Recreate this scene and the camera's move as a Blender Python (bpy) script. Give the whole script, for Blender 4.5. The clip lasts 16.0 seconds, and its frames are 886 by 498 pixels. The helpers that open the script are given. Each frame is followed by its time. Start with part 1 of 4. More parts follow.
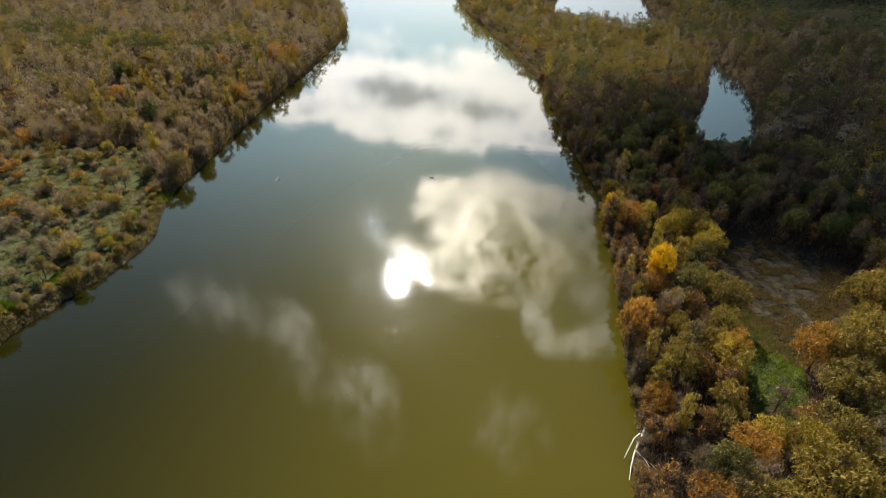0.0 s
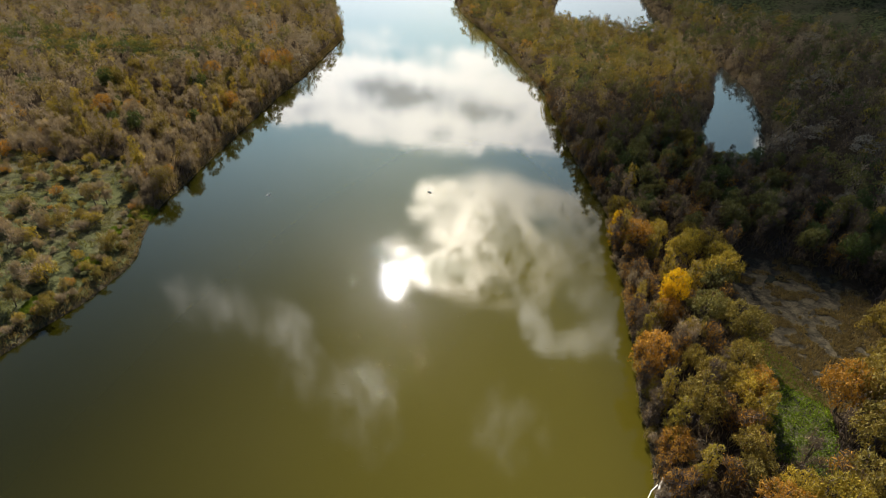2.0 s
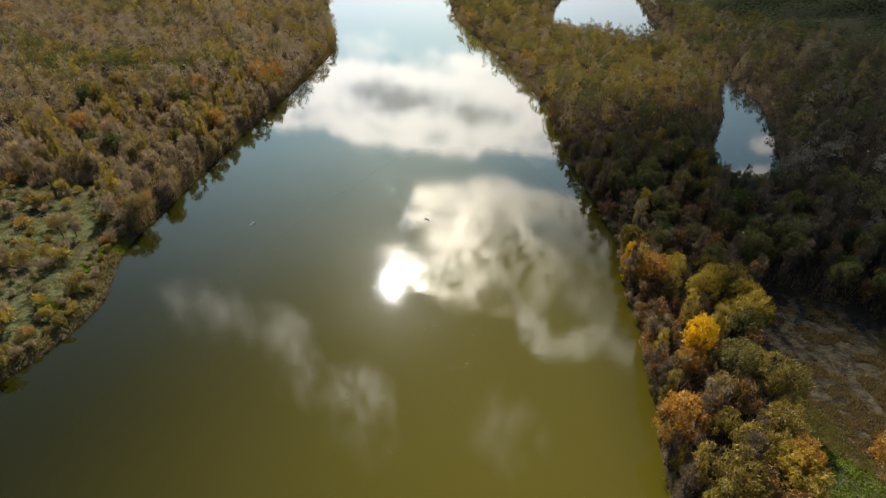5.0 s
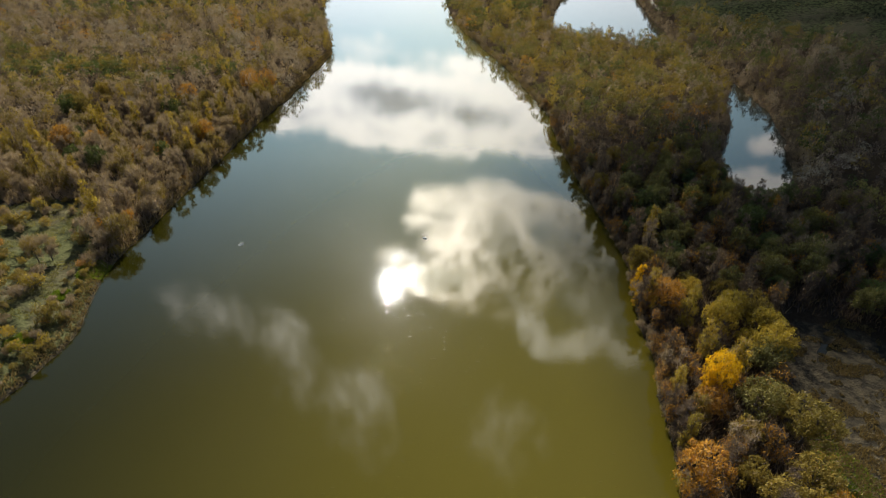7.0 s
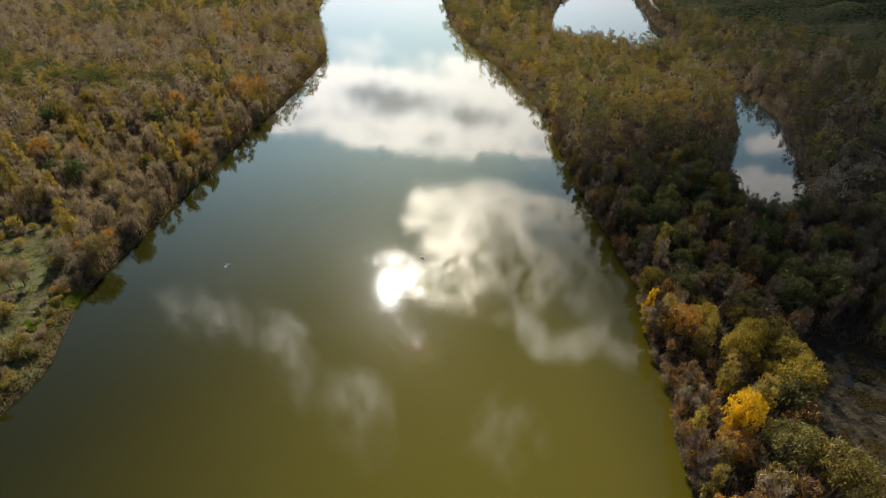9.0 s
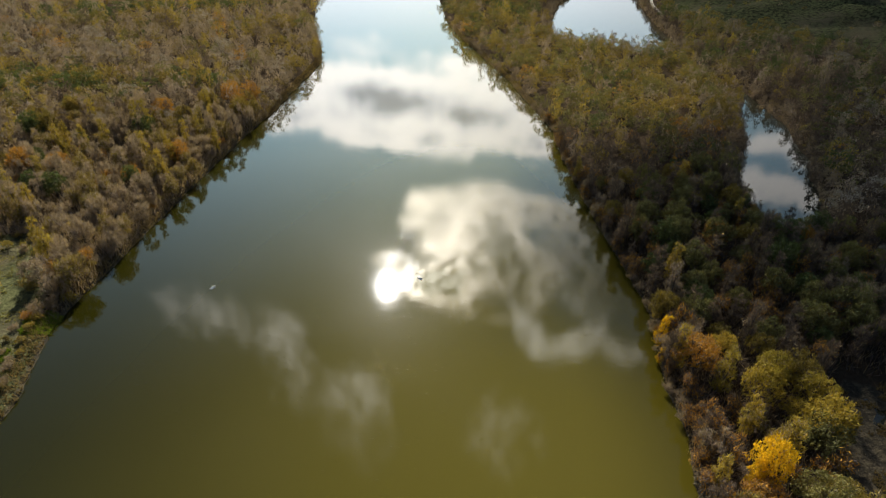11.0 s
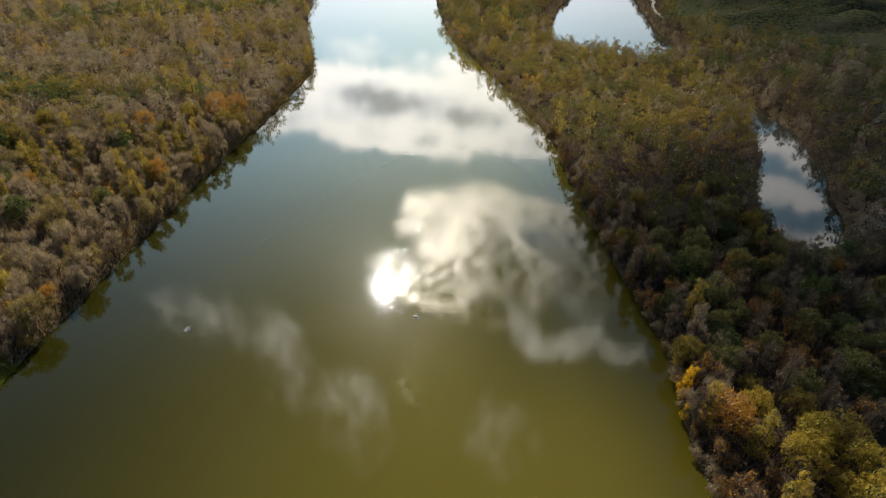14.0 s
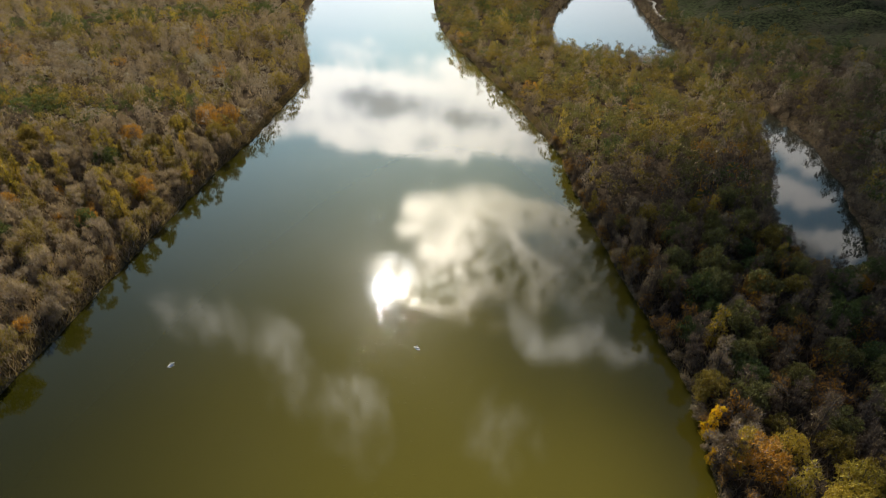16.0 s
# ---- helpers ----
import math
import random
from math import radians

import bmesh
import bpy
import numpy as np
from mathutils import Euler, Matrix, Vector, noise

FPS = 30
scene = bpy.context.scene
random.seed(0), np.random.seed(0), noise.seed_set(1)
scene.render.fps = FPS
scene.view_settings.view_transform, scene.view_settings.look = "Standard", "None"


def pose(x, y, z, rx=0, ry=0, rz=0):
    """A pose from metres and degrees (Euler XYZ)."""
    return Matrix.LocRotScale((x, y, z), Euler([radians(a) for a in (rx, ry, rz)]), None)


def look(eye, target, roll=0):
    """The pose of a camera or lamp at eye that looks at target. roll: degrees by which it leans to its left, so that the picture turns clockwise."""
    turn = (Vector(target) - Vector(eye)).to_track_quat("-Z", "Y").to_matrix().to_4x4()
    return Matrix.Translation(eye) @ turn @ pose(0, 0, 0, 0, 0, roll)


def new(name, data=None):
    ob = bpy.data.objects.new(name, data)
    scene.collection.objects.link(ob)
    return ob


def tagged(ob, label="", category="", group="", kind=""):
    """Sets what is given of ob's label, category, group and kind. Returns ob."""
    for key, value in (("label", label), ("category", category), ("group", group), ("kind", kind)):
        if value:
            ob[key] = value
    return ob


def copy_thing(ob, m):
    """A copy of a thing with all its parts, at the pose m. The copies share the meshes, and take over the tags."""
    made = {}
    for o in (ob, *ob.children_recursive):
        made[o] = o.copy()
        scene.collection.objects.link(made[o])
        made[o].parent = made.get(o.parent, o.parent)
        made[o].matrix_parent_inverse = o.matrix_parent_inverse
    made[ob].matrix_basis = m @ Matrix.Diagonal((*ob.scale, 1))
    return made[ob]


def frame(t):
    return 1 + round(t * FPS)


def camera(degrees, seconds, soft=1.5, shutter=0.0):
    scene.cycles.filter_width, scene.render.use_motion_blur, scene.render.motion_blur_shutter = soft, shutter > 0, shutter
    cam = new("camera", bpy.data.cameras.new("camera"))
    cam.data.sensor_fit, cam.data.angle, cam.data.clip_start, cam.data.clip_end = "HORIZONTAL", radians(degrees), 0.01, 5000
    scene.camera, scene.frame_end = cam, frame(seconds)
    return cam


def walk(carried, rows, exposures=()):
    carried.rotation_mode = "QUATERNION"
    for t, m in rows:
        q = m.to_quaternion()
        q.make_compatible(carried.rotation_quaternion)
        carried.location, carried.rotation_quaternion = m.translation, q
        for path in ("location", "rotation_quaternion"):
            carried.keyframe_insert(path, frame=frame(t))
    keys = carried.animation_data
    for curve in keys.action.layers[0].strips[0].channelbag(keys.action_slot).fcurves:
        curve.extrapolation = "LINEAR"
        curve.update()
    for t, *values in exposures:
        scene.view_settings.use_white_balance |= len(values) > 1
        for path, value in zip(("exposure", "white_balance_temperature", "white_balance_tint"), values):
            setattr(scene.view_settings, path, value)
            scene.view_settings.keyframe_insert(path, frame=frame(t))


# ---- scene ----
cam = camera(79.6, 16.0, soft=0.8)
PATH = [
    (0, (0.198, 2.258, 74.605), (0.243, 3.917, 73.488), 1.6),
    (0.5, (0.177, 4.489, 74.624), (0.224, 6.147, 73.508), 1.7),
    (1, (0.156, 6.725, 74.669), (0.205, 8.384, 73.552), 1.7),
    (1.5, (0.098, 9.035, 74.703), (0.15, 10.694, 73.587), 1.7),
    (2, (0.035, 11.286, 74.769), (0.089, 12.946, 73.655), 1.7),
    (2.5, (0.023, 13.531, 74.863), (0.079, 15.193, 73.751), 1.8),
    (3, (0.039, 15.806, 74.942), (0.097, 17.469, 73.833), 1.7),
    (3.5, (0.034, 18.107, 75.02), (0.093, 19.772, 73.913), 1.6),
    (4, (0.021, 20.352, 75.081), (0.081, 22.017, 73.975), 1.6),
    (6.5, (0.13, 31.679, 75.105), (0.196, 33.347, 74.005), 1.3),
    (7, (0.175, 33.919, 75.095), (0.243, 35.589, 73.996), 1.4),
    (7.5, (0.218, 36.216, 75.065), (0.288, 37.886, 73.968), 1.3),
    (8, (0.304, 38.504, 75.042), (0.375, 40.176, 73.946), 1.2),
    (8.5, (0.392, 40.728, 75.007), (0.464, 42.399, 73.91), 1.3),
    (9, (0.431, 42.994, 74.988), (0.505, 44.665, 73.891), 1.2),
    (11.5, (0.362, 54.024, 74.972), (0.448, 55.693, 73.874), 1.5),
    (12, (0.393, 56.294, 74.992), (0.481, 57.963, 73.894), 1.6),
    (12.5, (0.397, 58.53, 75.02), (0.489, 60.2, 73.923), 1.7),
    (13, (0.378, 60.751, 75.047), (0.471, 62.422, 73.951), 1.7),
    (13.5, (0.408, 62.968, 75.076), (0.502, 64.639, 73.981), 1.7),
    (14, (0.444, 65.162, 75.098), (0.54, 66.833, 74.004), 1.6),
    (14.5, (0.462, 67.39, 75.083), (0.558, 69.063, 73.99), 1.5),
    (15, (0.499, 69.645, 75.082), (0.594, 71.318, 73.989), 1.3),
    (15.5, (0.52, 71.904, 75.077), (0.615, 73.578, 73.986), 1.1),
    (16, (0.514, 74.171, 75.065), (0.61, 75.846, 73.976), 1.0),
]
walk(cam, [(t, look(eye, target, roll)) for t, eye, target, roll in PATH], [(0.0, 0.82), (16.0, 0.82)])
SKY, CLOUD_GLOW = 0.040, 4.5


def fbm2(x, y, seed, octaves=4):
    """Smooth value noise of numpy arrays, about -1 to 1."""
    out, amp, total = np.zeros_like(x, dtype=float), 1.0, 0.0
    for o in range(octaves):
        xi, yi = np.floor(x).astype(np.int64), np.floor(y).astype(np.int64)
        fx, fy = x - xi, y - yi
        fx, fy = fx * fx * (3 - 2 * fx), fy * fy * (3 - 2 * fy)

        def h(i, j):
            n = (i * 374761393 + j * 668265263 + (seed + o) * 974634777) & 0x7FFFFFFF
            n = ((n ^ (n >> 13)) * 1274126177) & 0x7FFFFFFF
            return ((n ^ (n >> 16)) & 0xFFFF) / 32767.5 - 1

        out += amp * ((h(xi, yi) * (1 - fx) + h(xi + 1, yi) * fx) * (1 - fy) + (h(xi, yi + 1) * (1 - fx) + h(xi + 1, yi + 1) * fx) * fy)
        total += amp
        amp, x, y = amp * 0.5, x * 2.03 + 11.7, y * 2.03 + 5.1
    return out / total


# ---- world, sun ----
SUN_EL, SUN_AZ = radians(37.2), radians(-4.5)
SUN_DIR = Vector((math.sin(SUN_AZ) * math.cos(SUN_EL), math.cos(SUN_AZ) * math.cos(SUN_EL), math.sin(SUN_EL)))
sun_data = bpy.data.lights.new("sun", "SUN")
sun_data.energy, sun_data.angle, sun_data.color = 5.0, radians(0.55), (1.0, 0.96, 0.89)
sun = new("sun", sun_data)
sun.matrix_world = look((0, 0, 500), Vector((0, 0, 500)) - SUN_DIR)


class Nodes:
    """A few short cuts to build node trees."""

    def __init__(self, tree):
        self.tree = tree
        tree.nodes.clear()

    def put(self, socket, value):
        if isinstance(value, bpy.types.NodeSocket):
            self.tree.links.new(value, socket)
        elif value is not None:
            socket.default_value = value

    def math(self, op, a, b=None, c=None, clamp=False):
        n = self.tree.nodes.new("ShaderNodeMath")
        n.operation, n.use_clamp = op, clamp
        for i, v in enumerate((a, b, c)):
            self.put(n.inputs[i], v)
        return n.outputs[0]

    def vec(self, op, a, b=None, scale=None):
        n = self.tree.nodes.new("ShaderNodeVectorMath")
        n.operation = op
        self.put(n.inputs[0], a)
        self.put(n.inputs[1], b)
        if scale is not None:
            self.put(n.inputs["Scale"], scale)
        return n.outputs["Value"] if op in ("LENGTH", "DOT_PRODUCT") else n.outputs["Vector"]

    def noise(self, vector, scale, detail=4.0, rough=0.55, colour=False, distortion=0.0):
        n = self.tree.nodes.new("ShaderNodeTexNoise")
        self.put(n.inputs["Vector"], vector)
        n.inputs["Scale"].default_value, n.inputs["Detail"].default_value, n.inputs["Roughness"].default_value = scale, detail, rough
        n.inputs["Distortion"].default_value = distortion
        return n.outputs["Color" if colour else "Fac"]

    def smooth(self, value, lo, hi, a=0.0, b=1.0):
        n = self.tree.nodes.new("ShaderNodeMapRange")
        n.interpolation_type = "SMOOTHSTEP"
        for i, v in enumerate((value, lo, hi, a, b)):
            self.put(n.inputs[i], v)
        return n.outputs[0]

    def mix(self, fac, a, b, blend="MIX"):
        n = self.tree.nodes.new("ShaderNodeMix")
        n.data_type, n.blend_type = "RGBA", blend
        self.put(n.inputs[0], fac)
        self.put(n.inputs[6], a)
        self.put(n.inputs[7], b)
        return n.outputs[2]

    def bump(self, height, strength, distance, normal=None):
        n = self.tree.nodes.new("ShaderNodeBump")
        n.inputs["Strength"].default_value, n.inputs["Distance"].default_value = strength, distance
        self.put(n.inputs["Height"], height)
        self.put(n.inputs["Normal"], normal)
        return n.outputs[0]


def rgb(r, g, b):
    return (r, g, b, 1.0)


# Clouds placed to fit the camera's mirrored view, on the sky's tangent plane about a point
# to the north, 33.6 degrees up: centre (rightwards, towards the horizon), half-sizes, weight.
FAR_BANK = [
    (-0.263, 0.261, 0.064, 0.032, 0.55), (-0.201, 0.249, 0.074, 0.032, 0.6), (-0.117, 0.225, 0.069, 0.030, 0.6), (-0.032, 0.209, 0.074, 0.023, 0.6),
    (0.053, 0.201, 0.069, 0.026, 0.62), (0.128, 0.210, 0.064, 0.028, 0.6), (0.198, 0.205, 0.048, 0.032, 0.6), (0.257, 0.211, 0.053, 0.043, 0.6),
    (0.021, 0.263, 0.138, 0.040, 1.0), (-0.116, 0.285, 0.106, 0.032, 0.75), (0.107, 0.251, 0.064, 0.027, 0.45), (-0.148, 0.327, 0.117, 0.038, 0.6),
    (-0.032, 0.316, 0.096, 0.032, 0.45), (0.107, 0.317, 0.096, 0.038, 0.6), (0.198, 0.269, 0.064, 0.045, 0.6), (-0.116, 0.387, 0.096, 0.023, 0.35),
    (0.043, 0.361, 0.117, 0.021, 0.4), (0.214, 0.157, 0.032, 0.010, 0.3),
]
RIM = [
    (-0.013, -0.039, 0.021, 0.034, 0.5), (-0.049, -0.008, 0.032, 0.012, 0.45), (-0.003, -0.069, 0.023, 0.017, 0.35), (0.186, -0.079, 0.040, 0.049, 0.4),
    (0.207, -0.143, 0.036, 0.053, 0.46), (0.250, -0.186, 0.047, 0.032, 0.46), (0.315, -0.176, 0.053, 0.034, 0.42), (0.391, -0.200, 0.053, 0.030, 0.42),
    (0.332, -0.112, 0.064, 0.058, 0.3), (0.267, -0.058, 0.064, 0.053, 0.25), (0.289, 0.007, 0.058, 0.053, 0.25),
]
WISPS = [
    (-0.480, -0.054, 0.043, 0.032, 0.27), (-0.439, -0.101, 0.045, 0.032, 0.3), (-0.367, -0.118, 0.064, 0.032, 0.32), (-0.295, -0.149, 0.053, 0.032, 0.33),
    (-0.248, -0.183, 0.028, 0.038, 0.38), (-0.201, -0.255, 0.064, 0.032, 0.3), (-0.102, -0.251, 0.028, 0.028, 0.38), (-0.159, -0.298, 0.064, 0.045, 0.27),
    (-0.117, -0.367, 0.043, 0.045, 0.25), (-0.012, -0.406, 0.064, 0.053, 0.3), (0.137, -0.270, 0.028, 0.045, 0.27), (0.158, -0.336, 0.053, 0.045, 0.33),
    (0.201, -0.411, 0.045, 0.064, 0.35), (0.407, -0.370, 0.034, 0.074, 0.33), (0.320, -0.264, 0.028, 0.017, 0.28),
]
# Clouds to the east on one level layer: centre and half-size over height, weight.
EAST_CLOUDS = [(1.85, 2.42, 0.24, 0.28, 0.80), (1.50, 1.98, 0.28, 0.17, 0.75), (1.42, 1.55, 0.28, 0.13, 0.72)]
world = bpy.data.worlds.new("sky")
scene.world = world
world.use_nodes = True
w = Nodes(world.node_tree)
way = w.tree.nodes.new("ShaderNodeTexCoord").outputs["Generated"]
xyz = w.tree.nodes.new("ShaderNodeSeparateXYZ")
w.put(xyz.inputs[0], way)
up = w.math("MAXIMUM", xyz.outputs["Z"], 0.06)
flat = w.tree.nodes.new("ShaderNodeCombineXYZ")
w.put(flat.inputs[0], w.math("DIVIDE", xyz.outputs["X"], up))
w.put(flat.inputs[1], w.math("DIVIDE", xyz.outputs["Y"], up))
layer = flat.outputs[0]
# puffs keep their apparent size towards the horizon
ahead = w.math("MAXIMUM", w.math("ABSOLUTE", w.math("DIVIDE", xyz.outputs["Y"], up)), 0.35)
puff = w.tree.nodes.new("ShaderNodeCombineXYZ")
w.put(puff.inputs[0], w.math("DIVIDE", w.math("DIVIDE", xyz.outputs["X"], up), ahead))
w.put(puff.inputs[1], w.math("MULTIPLY", w.math("LOGARITHM", ahead, 2.718), 0.6))
warp = w.vec("SUBTRACT", w.noise(puff.outputs[0], 5.0, 5, 0.6, colour=True), (0.5, 0.5, 0.5))
warp_fine = w.vec("SUBTRACT", w.noise(puff.outputs[0], 17.0, 5, 0.6, colour=True), (0.5, 0.5, 0.5))
push = w.vec("ADD", w.vec("SCALE", warp, scale=0.24), w.vec("SCALE", warp_fine, scale=0.13))
place = w.vec("ADD", layer, w.vec("MULTIPLY", w.vec("SCALE", push, scale=ahead), (0.8, 1.0, 0.0)))
AIM = radians(33.6)
fore = w.math("MAXIMUM", w.vec("DOT_PRODUCT", way, (0, math.cos(AIM), math.sin(AIM))), 0.05)
tangent = w.tree.nodes.new("ShaderNodeCombineXYZ")
w.put(tangent.inputs[0], w.math("DIVIDE", xyz.outputs["X"], fore))
w.put(tangent.inputs[1], w.math("DIVIDE", w.vec("DOT_PRODUCT", way, (0, math.sin(AIM), -math.cos(AIM))), fore))
curl = w.vec("SUBTRACT", w.noise(tangent.outputs[0], 15.0, 4, 0.6, colour=True), (0.5, 0.5, 0.5))
curl_fine = w.vec("SUBTRACT", w.noise(tangent.outputs[0], 48.0, 4, 0.6, colour=True), (0.5, 0.5, 0.5))
curled = w.vec("ADD", tangent.outputs[0], w.vec("ADD", w.vec("MULTIPLY", curl, (0.07, 0.05, 0)), w.vec("MULTIPLY", curl_fine, (0.030, 0.022, 0))))
thick = None
for spot, clouds in ((curled, FAR_BANK + RIM), (curled, WISPS), (place, EAST_CLOUDS)):
    for cx, cy, rx, ry, weight in clouds:
        if clouds is WISPS:
            rx, ry, weight = 2.5 * rx, 2.2 * ry, 0.40 * weight
        d = w.vec("LENGTH", w.vec("MULTIPLY", w.vec("SUBTRACT", spot, (cx, cy, 0)), (1 / rx, 1 / ry, 0)))
        blob = w.smooth(d, 1.45, 0.25, 0.0, weight)
        thick = blob if thick is None else w.math("ADD", thick, blob)
# the rest of the sky: scattered clouds of the same kind
rest = w.smooth(w.vec("LENGTH", w.vec("MULTIPLY", w.vec("SUBTRACT", layer, (0.2, 2.6, 0)), (0.55, 0.30, 0))), 0.9, 1.3)
scattered = w.math("MULTIPLY", w.smooth(w.noise(layer, 1.1, 6, 0.6), 0.50, 0.66), rest)
thick = w.math("ADD", thick, w.math("MULTIPLY", scattered, 0.26))
fluff = w.math("MULTIPLY", w.math("SUBTRACT", w.noise(puff.outputs[0], 14.0, 7, 0.66), 0.5), 1.1)
dense = w.math("ADD", thick, w.math("MULTIPLY", fluff, w.smooth(thick, 0.02, 0.5)))
cover = w.math("MAXIMUM", w.smooth(dense, 0.16, 0.62), w.smooth(w.noise(layer, 1.7, 4, 0.6), 0.3, 0.75, 0.0, 0.04))
near_sun = w.math("MAXIMUM", w.vec("DOT_PRODUCT", way, tuple(SUN_DIR)), 0.0)
glow = w.math("ADD", w.math("MULTIPLY", w.math("POWER", near_sun, 11.0), CLOUD_GLOW), 0.8)
glow = w.math("ADD", glow, w.math("MULTIPLY", w.math("POWER", near_sun, 700.0), 9.0))
glow = w.math("ADD", glow, w.math("MULTIPLY", w.math("POWER", near_sun, 110.0), 12.0))
shade = w.smooth(dense, 0.70, 1.40, 1.0, 0.36)
cloud_col = w.mix(w.smooth(dense, 0.7, 1.3), rgb(1.0, 0.975, 0.93), rgb(0.86, 0.92, 1.0))
cloud_bg = w.tree.nodes.new("ShaderNodeBackground")
w.put(cloud_bg.inputs[0], cloud_col)
w.put(cloud_bg.inputs[1], w.math("MULTIPLY", glow, shade))
sky = w.tree.nodes.new("ShaderNodeTexSky")
sky.sky_type, sky.sun_disc = "NISHITA", False
sky.sun_elevation, sky.sun_rotation = SUN_EL, SUN_AZ
sky.air_density, sky.dust_density, sky.ozone_density = 1.0, 0.4, 2.0
sky_bg = w.tree.nodes.new("ShaderNodeBackground")
w.put(sky_bg.inputs[0], w.mix(1.0, sky.outputs[0], rgb(0.74, 0.98, 1.22), "MULTIPLY"))
sky_bg.inputs[1].default_value = SKY
haze_bg = w.tree.nodes.new("ShaderNodeBackground")
haze_bg.inputs[0].default_value = rgb(0.93, 0.97, 1.0)
w.put(haze_bg.inputs[1], w.math("ADD", w.math("MULTIPLY", w.math("POWER", near_sun, 6.0), 2.4), 0.30))
m1 = w.tree.nodes.new("ShaderNodeMixShader")
w.put(m1.inputs[0], cover)
w.put(m1.inputs[2], cloud_bg.outputs[0])
m2 = w.tree.nodes.new("ShaderNodeMixShader")
w.put(m2.inputs[0], w.smooth(xyz.outputs["Z"], 0.27, 0.10, 0.0, 0.85))
low_bg = w.tree.nodes.new("ShaderNodeBackground")
low_bg.inputs[0].default_value = rgb(0.55, 0.83, 0.95)
w.put(low_bg.inputs[1], w.math("ADD", w.math("MULTIPLY", w.math("POWER", near_sun, 6.0), 2.9), 0.08))
m0 = w.tree.nodes.new("ShaderNodeMixShader")
w.put(m0.inputs[0], w.smooth(xyz.outputs["Z"], 0.72, 0.20, 0.0, 0.85))
w.put(m0.inputs[1], sky_bg.outputs[0])
w.put(m0.inputs[2], low_bg.outputs[0])
w.put(m1.inputs[1], m0.outputs[0])
w.put(m2.inputs[1], m1.outputs[0])
w.put(m2.inputs[2], haze_bg.outputs[0])
# the bright ring of forward-scattered light close round the sun
ring_bg = w.tree.nodes.new("ShaderNodeBackground")
ring_bg.inputs[0].default_value = rgb(1.0, 0.97, 0.90)
w.put(ring_bg.inputs[1], w.math("ADD", w.math("MULTIPLY", w.math("POWER", near_sun, 5600.0), 36.0), w.math("MULTIPLY", w.math("POWER", near_sun, 220.0), 1.0)))
both = w.tree.nodes.new("ShaderNodeAddShader")
w.put(both.inputs[0], m2.outputs[0])
w.put(both.inputs[1], ring_bg.outputs[0])
w.put(w.tree.nodes.new("ShaderNodeOutputWorld").inputs[0], both.outputs[0])


# ---- materials ----
def material(name):
    m = bpy.data.materials.new(name)
    m.use_nodes = True
    n = Nodes(m.node_tree)
    out = n.tree.nodes.new("ShaderNodeOutputMaterial")
    return m, n, out.inputs[0]


def principled(n, colour, rough, normal=None, ior=None, spec=None):
    b = n.tree.nodes.new("ShaderNodeBsdfPrincipled")
    n.put(b.inputs["Base Color"], colour)
    n.put(b.inputs["Roughness"], rough)
    n.put(b.inputs["Normal"], normal)
    n.put(b.inputs["IOR"], ior)
    n.put(b.inputs["Specular IOR Level"], spec)
    return b.outputs[0]


def position(n):
    return n.tree.nodes.new("ShaderNodeNewGeometry").outputs["Position"]


def leaf_material(name, a, b, through_light=0.38):
    """Leaves: two hues that vary from tree to tree, from clump to clump and leaf to leaf; light shines through."""
    m, n, out = material(name)
    geo = n.tree.nodes.new("ShaderNodeNewGeometry")
    tree_random = n.tree.nodes.new("ShaderNodeObjectInfo").outputs["Random"]
    patch = n.noise(geo.outputs["Position"], 0.16, 2, 0.6)
    clump = n.noise(geo.outputs["Position"], 0.75, 2, 0.6)
    fac = n.math("ADD", n.math("MULTIPLY", tree_random, 0.55), n.math("MULTIPLY", n.math("SUBTRACT", patch, 0.3), 1.1), clamp=True)
    col = n.mix(fac, rgb(*a), rgb(*b))
    value = n.math("ADD", n.math("MULTIPLY", geo.outputs["Random Per Island"], 0.55), n.math("ADD", n.math("MULTIPLY", clump, 0.9), n.math("MULTIPLY", n.math("SUBTRACT", patch, 0.25), 1.1)))
    col = n.mix(1.0, col, n.vec("SCALE", (1, 1, 1), scale=value), "MULTIPLY")
    p = principled(n, col, 0.75, spec=0.08)
    t = n.tree.nodes.new("ShaderNodeBsdfTranslucent")
    n.put(t.inputs[0], n.mix(1.0, col, rgb(1.25, 1.1, 0.6), "MULTIPLY"))
    mx = n.tree.nodes.new("ShaderNodeMixShader")
    mx.inputs[0].default_value = through_light
    n.put(mx.inputs[1], p)
    n.put(mx.inputs[2], t.outputs[0])
    n.put(out, mx.outputs[0])
    return m


def bark_material(name, a, b):
    m, n, out = material(name)
    pos = position(n)
    col = n.mix(n.noise(pos, 3.0, 5, 0.65), rgb(*a), rgb(*b))
    n.put(out, principled(n, col, 0.9, n.bump(n.noise(pos, 14.0, 4), 0.5, 0.03), spec=0.2))
    return m


